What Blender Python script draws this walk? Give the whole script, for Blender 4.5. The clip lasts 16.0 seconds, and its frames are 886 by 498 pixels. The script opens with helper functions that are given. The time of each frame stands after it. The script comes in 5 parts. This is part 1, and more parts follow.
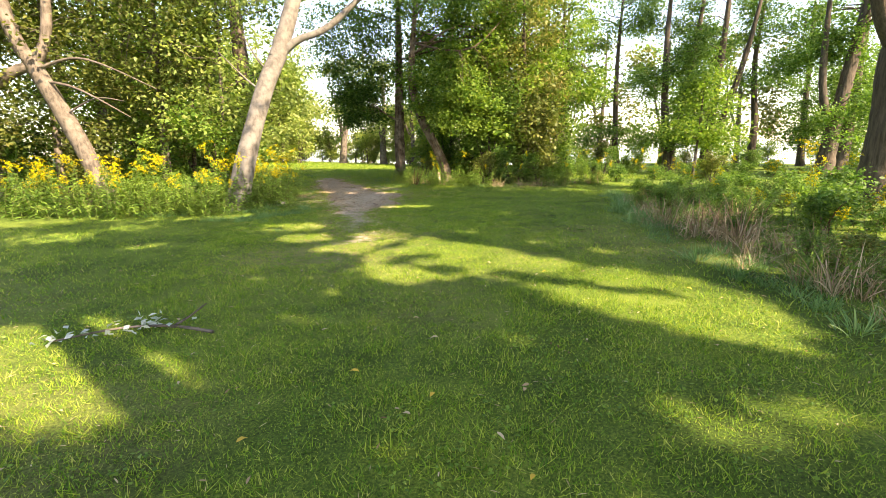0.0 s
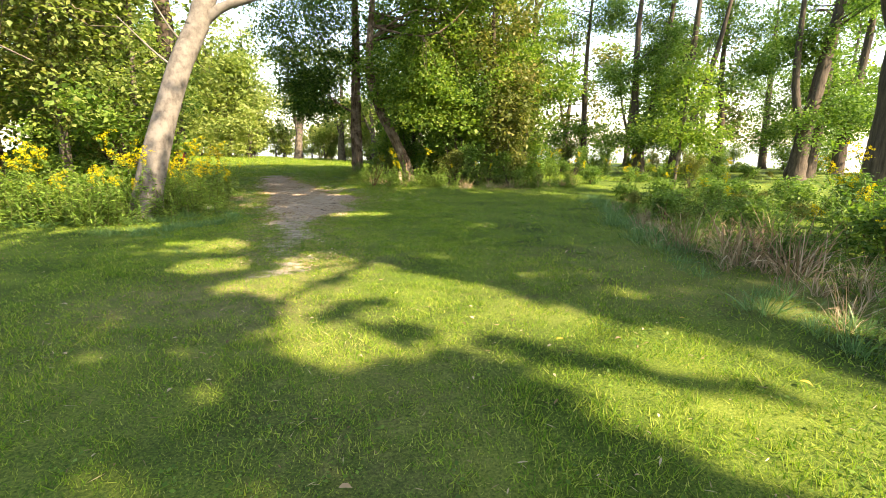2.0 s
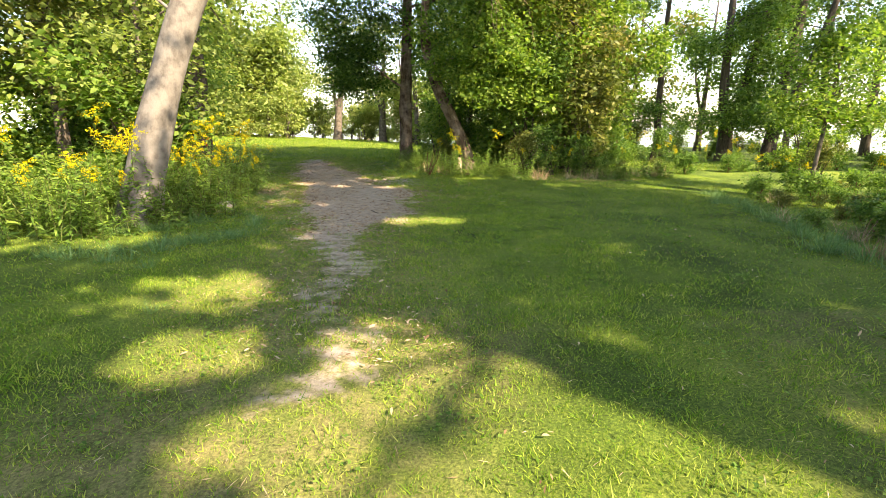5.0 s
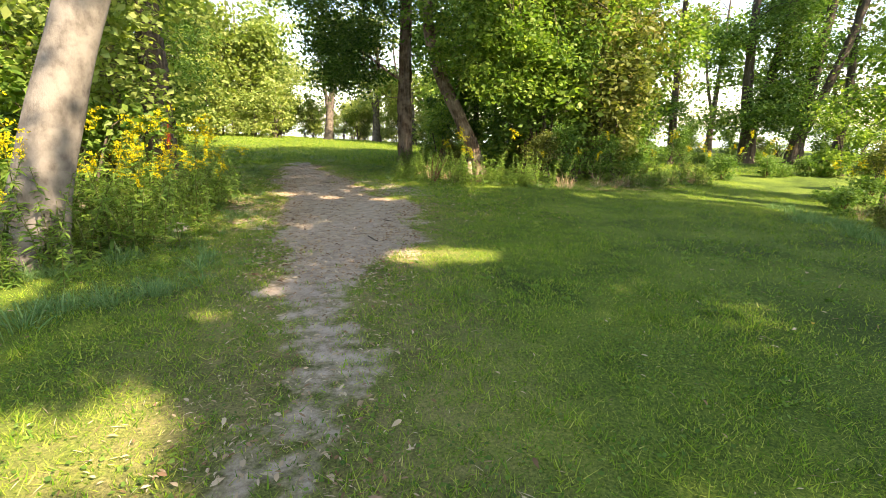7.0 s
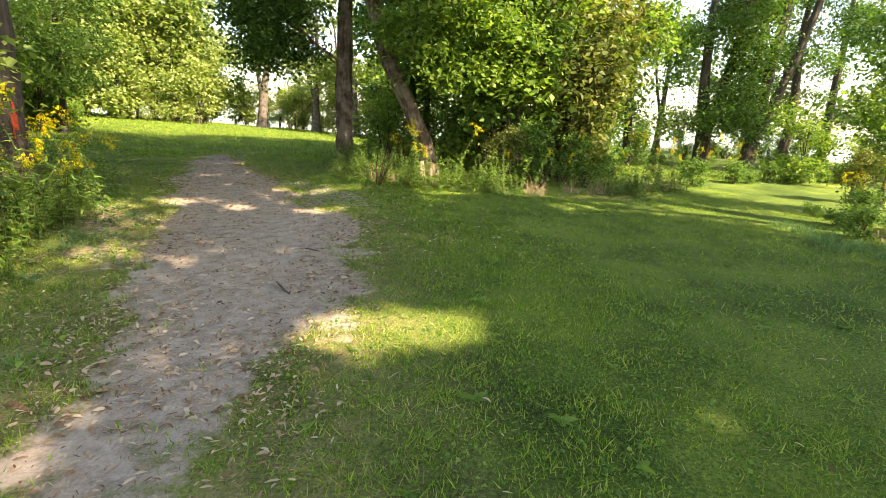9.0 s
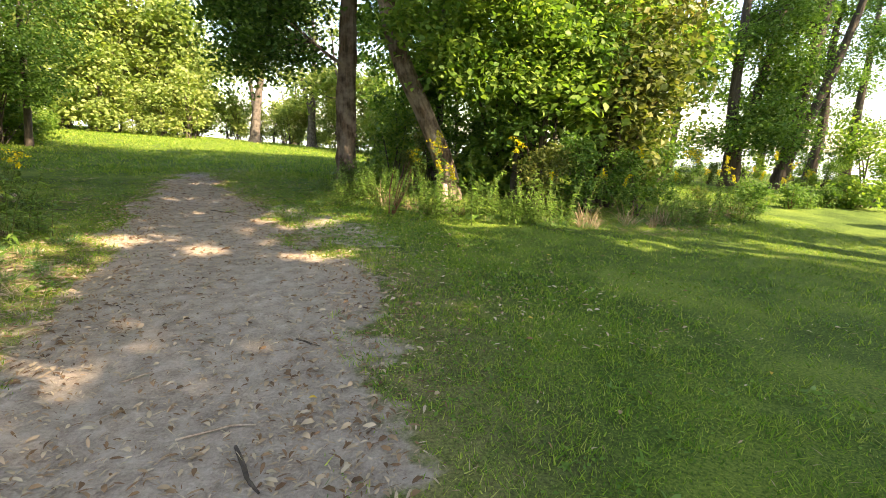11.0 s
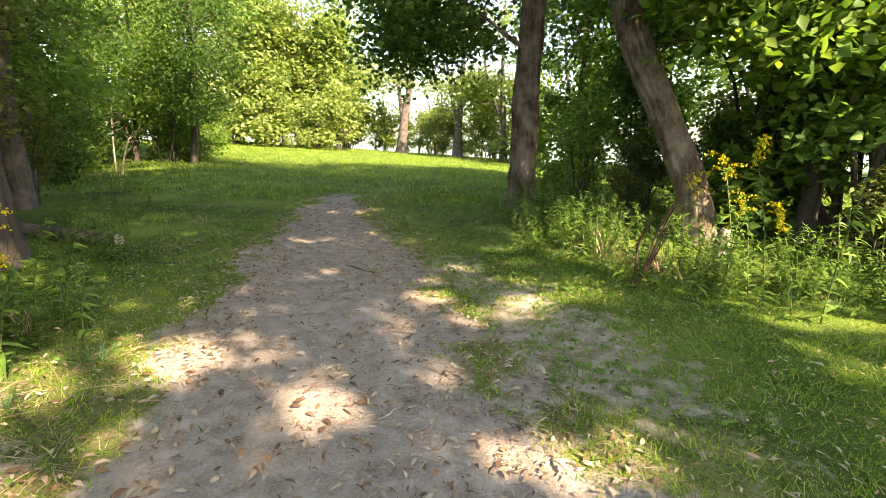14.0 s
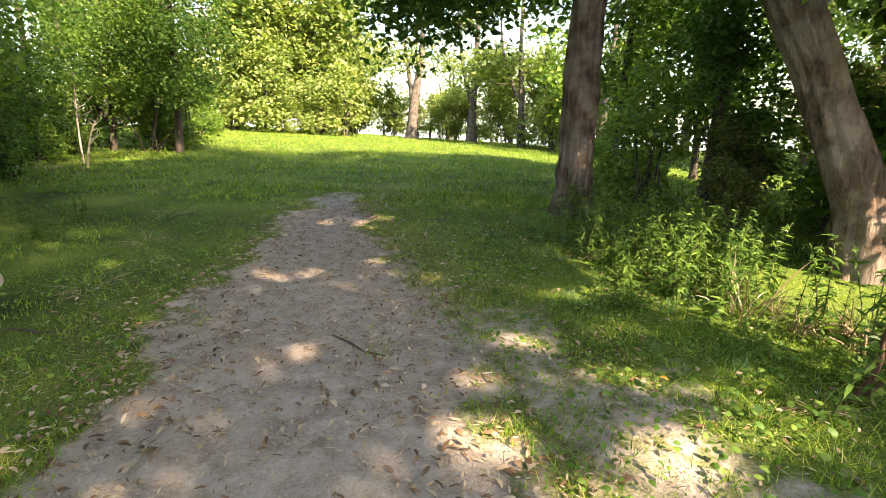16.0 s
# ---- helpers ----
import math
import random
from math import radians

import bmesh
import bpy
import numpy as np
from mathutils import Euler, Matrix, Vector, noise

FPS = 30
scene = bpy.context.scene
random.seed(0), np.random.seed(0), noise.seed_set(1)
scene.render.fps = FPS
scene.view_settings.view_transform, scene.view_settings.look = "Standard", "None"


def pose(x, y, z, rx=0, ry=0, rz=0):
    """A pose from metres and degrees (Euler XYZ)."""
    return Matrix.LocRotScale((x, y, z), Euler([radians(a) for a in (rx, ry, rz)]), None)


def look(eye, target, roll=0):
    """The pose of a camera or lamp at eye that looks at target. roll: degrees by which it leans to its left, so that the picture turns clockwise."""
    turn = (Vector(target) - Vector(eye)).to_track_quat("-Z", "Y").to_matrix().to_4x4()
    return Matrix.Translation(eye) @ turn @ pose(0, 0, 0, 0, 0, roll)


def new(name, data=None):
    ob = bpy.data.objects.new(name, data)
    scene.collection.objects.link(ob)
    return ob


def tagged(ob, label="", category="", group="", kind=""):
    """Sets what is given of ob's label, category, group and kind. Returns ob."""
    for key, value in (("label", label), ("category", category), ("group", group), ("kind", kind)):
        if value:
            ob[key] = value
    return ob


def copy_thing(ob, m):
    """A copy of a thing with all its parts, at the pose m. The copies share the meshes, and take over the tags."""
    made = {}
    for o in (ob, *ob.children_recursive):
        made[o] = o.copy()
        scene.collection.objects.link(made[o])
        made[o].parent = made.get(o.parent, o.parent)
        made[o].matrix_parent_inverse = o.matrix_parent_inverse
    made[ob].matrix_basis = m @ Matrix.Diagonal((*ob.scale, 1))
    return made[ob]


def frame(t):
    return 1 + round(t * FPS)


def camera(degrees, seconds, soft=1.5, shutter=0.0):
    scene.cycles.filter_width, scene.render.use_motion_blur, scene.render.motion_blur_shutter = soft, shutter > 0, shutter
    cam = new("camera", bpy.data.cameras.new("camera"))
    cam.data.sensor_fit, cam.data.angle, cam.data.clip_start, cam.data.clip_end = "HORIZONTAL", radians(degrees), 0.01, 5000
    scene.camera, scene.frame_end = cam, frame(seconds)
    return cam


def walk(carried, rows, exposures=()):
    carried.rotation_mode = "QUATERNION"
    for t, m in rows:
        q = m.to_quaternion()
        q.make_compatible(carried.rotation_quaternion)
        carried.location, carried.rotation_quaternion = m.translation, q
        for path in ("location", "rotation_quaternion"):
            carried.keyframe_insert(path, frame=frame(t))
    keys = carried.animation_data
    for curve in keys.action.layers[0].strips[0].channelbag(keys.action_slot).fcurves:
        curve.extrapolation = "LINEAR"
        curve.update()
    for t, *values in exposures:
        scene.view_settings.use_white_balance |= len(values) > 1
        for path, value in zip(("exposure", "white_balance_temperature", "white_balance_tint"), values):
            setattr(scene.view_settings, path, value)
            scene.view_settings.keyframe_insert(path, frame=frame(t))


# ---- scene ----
cam = camera(86.3, 16.0, soft=0.85)
METRES, EYE, TILT, LEAN, TURN = 18.3, 1.5, 0.0, 0.0, 0.0
ROWS = [
    (0.0, 0.0, 0.0, 0.0, -0.23, -12.26, 1.06),
    (0.5, 0.0028, 0.0302, -0.0004, -2.47, -12.51, 1.24),
    (1.0, 0.0046, 0.0594, -0.0001, -2.66, -12.45, 0.43),
    (1.5, 0.0031, 0.0895, -0.0002, -4.51, -12.68, -0.28),
    (2.0, 0.0015, 0.117, -0.0003, -4.71, -12.68, -0.03),
    (2.5, -0.005, 0.1417, -0.0001, -0.57, -12.7, -0.26),
    (3.0, -0.0137, 0.1672, 0.0019, 1.85, -13.06, 0.07),
    (5.5, -0.0456, 0.3205, -0.0038, -2.2, -14.98, -0.2),
    (6.0, -0.0491, 0.3519, -0.0053, -4.21, -14.25, 0.24),
    (6.5, -0.0567, 0.3837, -0.0055, -1.95, -14.01, -0.64),
    (7.0, -0.0632, 0.4148, -0.0039, -1.24, -14.93, -0.42),
    (7.5, -0.0663, 0.4459, -0.0029, 1.99, -15.07, -0.43),
    (8.0, -0.0664, 0.4754, -0.0039, 0.98, -14.91, -1.04),
    (8.5, -0.0626, 0.5075, -0.0041, -7.08, -15.92, -1.85),
    (11.0, -0.0803, 0.667, -0.011, -8.25, -13.74, -2.71),
    (11.5, -0.0916, 0.6999, -0.0107, 3.27, -15.22, -1.02),
    (12.0, -0.1031, 0.7315, -0.0115, 6.36, -15.3, -1.38),
    (12.5, -0.1109, 0.7635, -0.0121, 8.47, -14.75, -0.9),
    (13.0, -0.1198, 0.7937, -0.0122, 10.58, -14.03, -1.16),
    (13.5, -0.1271, 0.8254, -0.0126, 7.72, -14.15, -0.97),
    (14.0, -0.133, 0.8584, -0.0112, 7.76, -13.51, -1.01),
    (14.5, -0.1391, 0.8895, -0.0124, 5.78, -12.89, -0.96),
    (15.0, -0.1428, 0.921, -0.0136, 3.6, -13.85, 0.02),
    (15.5, -0.1517, 0.9498, -0.0138, 6.81, -15.0, -0.91),
    (16.0, -0.1641, 0.9768, -0.0118, 8.81, -15.37, -0.65),
]
EXPOSURES = [(0.0, 2.2, 8200, 17), (3.0, 2.1, 8100, 15), (8.0, 2.2, 7900, 16), (12.0, 2.28, 7800, 17), (16.0, 2.45, 7500, 20)]
walk(cam, [(t, pose(0, 0, EYE, TILT, LEAN, TURN) @ pose(METRES * x, METRES * y, METRES * z, 90 + pitch, roll, yaw)) for t, x, y, z, yaw, pitch, roll in ROWS], EXPOSURES)

# ---- world and sun ----
SUN_BEARING, SUN_HEIGHT = 130.0, 40.0          # degrees clockwise from +y, degrees above the horizon
SUN = Vector((math.sin(radians(SUN_BEARING)) * math.cos(radians(SUN_HEIGHT)),
              math.cos(radians(SUN_BEARING)) * math.cos(radians(SUN_HEIGHT)), math.sin(radians(SUN_HEIGHT))))
world = bpy.data.worlds.new("sky")
world.use_nodes = True
scene.world = world
wn = world.node_tree
sky = wn.nodes.new("ShaderNodeTexSky")
sky.sky_type = "NISHITA"
sky.sun_disc = False
sky.sun_elevation, sky.sun_rotation = radians(SUN_HEIGHT), radians(SUN_BEARING)
sky.dust_density, sky.air_density = 1.0, 1.0
back = wn.nodes["Background"]
back.inputs["Strength"].default_value = 0.15
wn.links.new(sky.outputs["Color"], back.inputs["Color"])
lamp = bpy.data.lights.new("sun", "SUN")
lamp.energy, lamp.angle, lamp.color = 5.0, radians(0.55), (1.0, 0.89, 0.70)
sun_ob = new("sun", lamp)
sun_ob.matrix_world = look(SUN * 80, (0, 0, 0))


# ---- materials ----
def material(name, rough=0.8):
    m = bpy.data.materials.new(name)
    m.use_nodes = True
    nt = m.node_tree
    b = nt.nodes["Principled BSDF"]
    b.inputs["Roughness"].default_value = rough
    b.inputs["Specular IOR Level"].default_value = 0.2
    return m, nt, b


def ramp(nt, fac, stops):
    r = nt.nodes.new("ShaderNodeValToRGB")
    els = r.color_ramp.elements
    while len(els) < len(stops):
        els.new(0.5)
    for e, (p, c) in zip(els, stops):
        e.position, e.color = p, (*c, 1)
    nt.links.new(fac, r.inputs["Fac"])
    return r.outputs["Color"]


def tex(nt, scale, detail=5.0, rough=0.6, stretch=None, where="Object"):
    co = nt.nodes.new("ShaderNodeTexCoord").outputs[where]
    if where == "Object" and stretch is None:
        co = nt.nodes.new("ShaderNodeNewGeometry").outputs["Position"]
    if stretch:
        mp = nt.nodes.new("ShaderNodeMapping")
        mp.inputs["Scale"].default_value = stretch
        nt.links.new(co, mp.inputs["Vector"])
        co = mp.outputs["Vector"]
    n = nt.nodes.new("ShaderNodeTexNoise")
    n.inputs["Scale"].default_value, n.inputs["Detail"].default_value, n.inputs["Roughness"].default_value = scale, detail, rough
    nt.links.new(co, n.inputs["Vector"])
    return n.outputs["Fac"]


def mix(nt, fac, a, b, mode="MIX"):
    n = nt.nodes.new("ShaderNodeMix")
    n.data_type, n.blend_type = "RGBA", mode
    for sock, v in ((n.inputs[0], fac), (n.inputs[6], a), (n.inputs[7], b)):
        if isinstance(v, (int, float)):
            sock.default_value = v
        elif isinstance(v, tuple):
            sock.default_value = (*v, 1)
        else:
            nt.links.new(v, sock)
    return n.outputs[2]


def maths(nt, op, a, b):
    n = nt.nodes.new("ShaderNodeMath")
    n.operation = op
    for sock, v in zip(n.inputs, (a, b)):
        if isinstance(v, (int, float)):
            sock.default_value = v
        else:
            nt.links.new(v, sock)
    return n.outputs[0]


def bump(nt, b, height, strength=0.5, distance=0.02):
    n = nt.nodes.new("ShaderNodeBump")
    n.inputs["Strength"].default_value, n.inputs["Distance"].default_value = strength, distance
    nt.links.new(height, n.inputs["Height"])
    nt.links.new(n.outputs["Normal"], b.inputs["Normal"])


def leaf_material(name, stops, through_light=0.4, rough=0.45, patch=0.8, glow=(1.15, 1.25, 0.55)):
    """Thin leaves: gloss and diffuse on the face, light passing through, each leaf its own shade of green."""
    m, nt, b = material(name, rough)
    isl = nt.nodes.new("ShaderNodeNewGeometry").outputs["Random Per Island"]
    per = nt.nodes.new("ShaderNodeObjectInfo").outputs["Random"]
    big = tex(nt, patch, 2.0)
    f = maths(nt, "ADD", maths(nt, "MULTIPLY", isl, 0.62), maths(nt, "ADD", maths(nt, "MULTIPLY", big, 0.32), maths(nt, "MULTIPLY", per, 0.18)))
    col = ramp(nt, f, stops)
    nt.links.new(col, b.inputs["Base Color"])
    tr = nt.nodes.new("ShaderNodeBsdfTranslucent")
    nt.links.new(mix(nt, 1.0, col, glow, "MULTIPLY"), tr.inputs["Color"])
    ms = nt.nodes.new("ShaderNodeMixShader")
    ms.inputs[0].default_value = through_light
    nt.links.new(b.outputs[0], ms.inputs[1])
    nt.links.new(tr.outputs[0], ms.inputs[2])
    nt.links.new(ms.outputs[0], nt.nodes["Material Output"].inputs["Surface"])
    return m


LEAF_DARK = leaf_material("leaf_dark", [(0.1, (0.032, 0.08, 0.02)), (0.5, (0.078, 0.16, 0.036)), (0.85, (0.16, 0.255, 0.06))], 0.48)
LEAF_MID = leaf_material("leaf_mid", [(0.1, (0.045, 0.11, 0.022)), (0.5, (0.115, 0.205, 0.038)), (0.9, (0.24, 0.32, 0.07))], 0.52)
LEAF_OLIVE = leaf_material("leaf_olive", [(0.1, (0.045, 0.07, 0.018)), (0.5, (0.10, 0.13, 0.035)), (0.82, (0.19, 0.20, 0.06)), (0.97, (0.30, 0.24, 0.10))], 0.42)
# lightened green: distant haze and sunlight are put into this leaf colour
LEAF_PALE_HAZE = leaf_material("leaf_pale_haze", [(0.1, (0.11, 0.17, 0.045)), (0.5, (0.21, 0.28, 0.085)), (0.9, (0.36, 0.39, 0.14))], 0.52)
LEAF_WEED = leaf_material("leaf_weed", [(0.1, (0.04, 0.09, 0.02)), (0.5, (0.10, 0.19, 0.035)), (0.9, (0.20, 0.30, 0.06))], 0.42)
LEAF_SILVER = leaf_material("leaf_silver", [(0.1, (0.24, 0.28, 0.26)), (0.6, (0.38, 0.43, 0.42)), (0.95, (0.5, 0.52, 0.5))], 0.2)
BLADE = leaf_material("grass_blade", [(0.12, (0.014, 0.05, 0.006)), (0.36, (0.074, 0.178, 0.014)), (0.56, (0.168, 0.278, 0.026)), (0.8, (0.28, 0.35, 0.055)), (0.98, (0.50, 0.46, 0.19))], 0.36, 0.55, 2.2)
BLADE_LONG = leaf_material("long_grass_blade", [(0.1, (0.05, 0.12, 0.04)), (0.5, (0.10, 0.21, 0.08)), (0.95, (0.22, 0.31, 0.14))], 0.35, 0.4)
STRAW = leaf_material("dry_straw", [(0.15, (0.12, 0.08, 0.045)), (0.5, (0.30, 0.22, 0.135)), (0.95, (0.54, 0.46, 0.33))], 0.2, 0.6, glow=(1, 0.9, 0.7))
YELLOW = leaf_material("goldenrod_flower", [(0.1, (0.27, 0.235, 0.008)), (0.55, (0.50, 0.43, 0.012)), (0.95, (0.66, 0.585, 0.03))], 0.3, 0.7, glow=(1, 0.9, 0.5))
LITTER = leaf_material("dead_leaf", [(0.12, (0.06, 0.035, 0.02)), (0.38, (0.22, 0.13, 0.07)), (0.6, (0.38, 0.29, 0.19)), (0.88, (0.47, 0.39, 0.28))], 0.1, 0.7, glow=(1, 0.9, 0.8))
FALLEN_YELLOW = leaf_material("fallen_yellow_leaf", [(0.1, (0.45, 0.24, 0.03)), (0.9, (0.62, 0.45, 0.08))], 0.2, 0.6, glow=(1, 0.9, 0.6))


def bark(name, dark, light, pale=None, furrow=(9, 9, 1.6), depth=0.03, mottling=4.0):
    m, nt, b = material(name, 0.9)
    grain = tex(nt, 1.0, 8.0, 0.65, furrow)
    spots = tex(nt, mottling, 4.0)
    col = ramp(nt, grain, [(0.3, dark), (0.68, light)])
    if pale:
        col = mix(nt, ramp(nt, spots, [(0.42, (0, 0, 0)), (0.62, (1, 1, 1))]), col, pale)
    nt.links.new(col, b.inputs["Base Color"])
    bump(nt, b, maths(nt, "ADD", grain, maths(nt, "MULTIPLY", spots, 0.3)), 0.9, depth)
    return m


BARK_PALE = bark("bark_pale_grey", (0.07, 0.062, 0.055), (0.15, 0.136, 0.122), (0.175, 0.16, 0.145), (14, 14, 7), 0.012, 5.0)
BARK_BROWN = bark("bark_brown_furrowed", (0.03, 0.02, 0.014), (0.165, 0.112, 0.078), (0.235, 0.182, 0.142), (24, 24, 2.2), 0.06, 3.0)
BARK_GREY = bark("bark_grey", (0.04, 0.034, 0.028), (0.125, 0.103, 0.085), (0.16, 0.133, 0.11), (18, 18, 3), 0.025)
BARK_DARK = bark("bark_dark", (0.035, 0.028, 0.022), (0.11, 0.088, 0.07), None, (14, 14, 2), 0.03)
STEM_GREEN = bark("stem_green", (0.05, 0.07, 0.02), (0.14, 0.16, 0.05), None, (30, 30, 10), 0.004)
STEM_RED = bark("stem_reddish", (0.06, 0.032, 0.02), (0.17, 0.092, 0.052), None, (30, 30, 6), 0.004)
WOOD_DEAD = bark("dead_wood", (0.13, 0.09, 0.065), (0.36, 0.28, 0.21), (0.46, 0.38, 0.3), (40, 40, 8), 0.006)

PAINT, ptn, pb = material("red_paint", 0.7)
ptn.links.new(ramp(ptn, tex(ptn, 25.0), [(0.35, (0.12, 0.03, 0.015)), (0.65, (0.42, 0.055, 0.02))]), pb.inputs["Base Color"])
STONE, stn, sb = material("stone", 0.85)
stn.links.new(ramp(stn, tex(stn, 18.0), [(0.3, (0.16, 0.15, 0.13)), (0.7, (0.38, 0.36, 0.32))]), sb.inputs["Base Color"])
bump(stn, sb, tex(stn, 40.0), 0.6, 0.01)

# turf that turns to trodden sandy earth where the walkers go
GROUND, gn, gb = material("turf_and_earth", 0.95)
dirt_at = gn.nodes.new("ShaderNodeAttribute")
dirt_at.attribute_name = "dirt"
dry_at = gn.nodes.new("ShaderNodeAttribute")
dry_at.attribute_name = "dry"
fine, mid_n, wide = tex(gn, 60.0, 6.0, 0.7), tex(gn, 7.0, 5.0), tex(gn, 0.7, 3.0)
turf = ramp(gn, maths(gn, "ADD", maths(gn, "MULTIPLY", fine, 0.6), maths(gn, "MULTIPLY", wide, 0.4)),
            [(0.36, (0.014, 0.024, 0.004)), (0.48, (0.056, 0.1, 0.012)), (0.62, (0.17, 0.22, 0.034)), (0.78, (0.36, 0.32, 0.11))])
thatch = ramp(gn, fine, [(0.3, (0.12, 0.09, 0.045)), (0.7, (0.34, 0.28, 0.14))])
turf = mix(gn, maths(gn, "MULTIPLY", dry_at.outputs["Fac"], ramp(gn, mid_n, [(0.35, (0.25, 0.25, 0.25)), (0.65, (1, 1, 1))])), turf, thatch)
earth = ramp(gn, maths(gn, "ADD", maths(gn, "MULTIPLY", mid_n, 0.55), maths(gn, "MULTIPLY", fine, 0.45)),
             [(0.3, (0.135, 0.104, 0.08)), (0.5, (0.32, 0.265, 0.215)), (0.7, (0.475, 0.41, 0.345))])
edge = maths(gn, "ADD", dirt_at.outputs["Fac"], maths(gn, "MULTIPLY", maths(gn, "SUBTRACT", mid_n, 0.5), 0.9))
soil = ramp(gn, edge, [(0.38, (0, 0, 0)), (0.62, (1, 1, 1))])
gn.links.new(mix(gn, soil, turf, earth), gb.inputs["Base Color"])
bump(gn, gb, maths(gn, "ADD", fine, maths(gn, "MULTIPLY", mid_n, 1.5)), 0.7, 0.02)

WATER, wtn, wb = material("lake_water", 0.12)
wb.inputs["Base Color"].default_value = (0.10, 0.14, 0.16, 1)
bump(wtn, wb, tex(wtn, 1.5, 3.0), 0.3, 0.1)


# ---- numbers of the place ----
RNG = np.random.default_rng(7)
LATTICE = np.random.default_rng(3).random((256, 256))


def field(x, y, scale=1.0):
    """Smooth noise between 0 and 1 over the plan."""
    x, y = np.asarray(x, float) * scale, np.asarray(y, float) * scale
    i, j = np.floor(x).astype(int), np.floor(y).astype(int)
    u, v = x - i, y - j
    u, v = u * u * (3 - 2 * u), v * v * (3 - 2 * v)
    a, b = LATTICE[i % 256, j % 256], LATTICE[(i + 1) % 256, j % 256]
    c, d = LATTICE[i % 256, (j + 1) % 256], LATTICE[(i + 1) % 256, (j + 1) % 256]
    return (a * (1 - u) + b * u) * (1 - v) + (c * (1 - u) + d * u) * v


def smooth(a, b, x):
    t = np.clip((np.asarray(x, float) - a) / (b - a), 0, 1)
    return t * t * (3 - 2 * t)


def height(x, y):
    """Ground level: a faint dip along the path, a lawn that rises to a crest, a bank down to the lake beyond."""
    x, y = np.asarray(x, float), np.asarray(y, float)
    z = np.interp(y, [-40, 0, 9, 14, 21, 25, 30, 38, 46, 54, 62], [0, 0, -0.03, -0.14, -0.16, -0.07, -0.04, 0.0, -0.05, -0.1, -0.4])
    z = z - smooth(24, 40, y) * np.clip(x + 11, -14, 14) * 0.045
    z = z - 0.035 * np.clip(x - 1, 0, 10) * smooth(10, 20, y) * (1 - smooth(24, 40, y))
    far = np.maximum(smooth(58, 110, y), smooth(30, 80, x) * smooth(-20, 20, y))
    z = z * (1 - far) - 7 * far
    return z + 0.03 * (field(x, y, 0.9) - 0.5) + 0.015 * (field(x, y, 4.0) - 0.5)


PATH_Y = [7.3, 7.9, 8.6, 9.2, 9.9, 10.7, 11.7, 12.6, 13.6, 14.5, 15.3, 16, 17, 17.6, 18.2, 19, 19.7, 20.3, 21, 21.7, 22.4, 23.6, 24.5, 25.9]
PATH_L = [-2.2, -1.75, -1.7, -2.2, -2.1, -2.2, -2.6, -2.8, -3.05, -3.3, -3.6, -3.8, -4.15, -4.35, -4.65, -4.75, -5.0, -5.15, -5.4, -5.55, -5.7, -6.0, -6.2, -6.4]
PATH_R = [-1.6, -1.2, -1.05, -1.65, -1.55, -1.65, -1.8, -1.75, -1.65, -1.55, -1.5, -1.45, -1.5, -2.1, -2.4, -2.7, -2.95, -3.35, -3.65, -3.9, -4.35, -4.85, -5.3, -5.85]


def dirt(x, y):
    """How bare the ground is, from 0 (turf) to 1 (trodden earth)."""
    x, y = np.asarray(x, float), np.asarray(y, float)
    l, r = np.interp(y, PATH_Y, PATH_L), np.interp(y, PATH_Y, PATH_R)
    inside = np.minimum(x - l, r - x) + 0.55 * (field(x, y, 2.3) - 0.5) + 0.35 * (field(x, y, 6.0) - 0.5)
    m = smooth(-0.55, 0.4, inside) * smooth(6.9, 7.9, y) * (1 - smooth(25.5, 27.5, y))
    m = m * (0.5 + 0.5 * smooth(9.5, 15.5, y + 3 * (field(x, y, 1.1) - 0.5)))
    worn = smooth(0.55, 0.8, field(x, y, 0.9)) * 0.5 * smooth(2.5, 4.5, y) * (1 - smooth(8, 10, y)) * (1 - smooth(0.8, 1.6, np.abs(x + 0.7)))
    side = 0.56 * smooth(16, 19, y) * (1 - smooth(20.8, 22.5, y)) * smooth(0, 0.4, x - r) * (1 - smooth(0.9, 2.6, x - r)) * smooth(0.28, 0.55, field(x, y, 1.7))
    straw = 0.5 * smooth(0.3, 0.6, field(x, y, 2.1)) * smooth(13, 15, y) * (1 - smooth(18, 19.5, y)) * smooth(0, 0.3, l - x) * (1 - smooth(0.8, 1.8, l - x))
    return np.clip(np.maximum.reduce([m, worn, side, straw]), 0, 1)


def dryness(x, y):
    x, y = np.asarray(x, float), np.asarray(y, float)
    l, r = np.interp(y, PATH_Y, PATH_L), np.interp(y, PATH_Y, PATH_R)
    near = 1 - smooth(0.2, 1.6, np.maximum(l - x, x - r))
    return np.clip(0.75 * near * smooth(3, 9, y) * (1 - smooth(26, 29, y)) * np.where(x < l, 1 - 0.7 * smooth(17, 20, y), 1) + 0.3 * smooth(0.5, 0.8, field(x, y, 0.45)) * (y < 9), 0, 1)


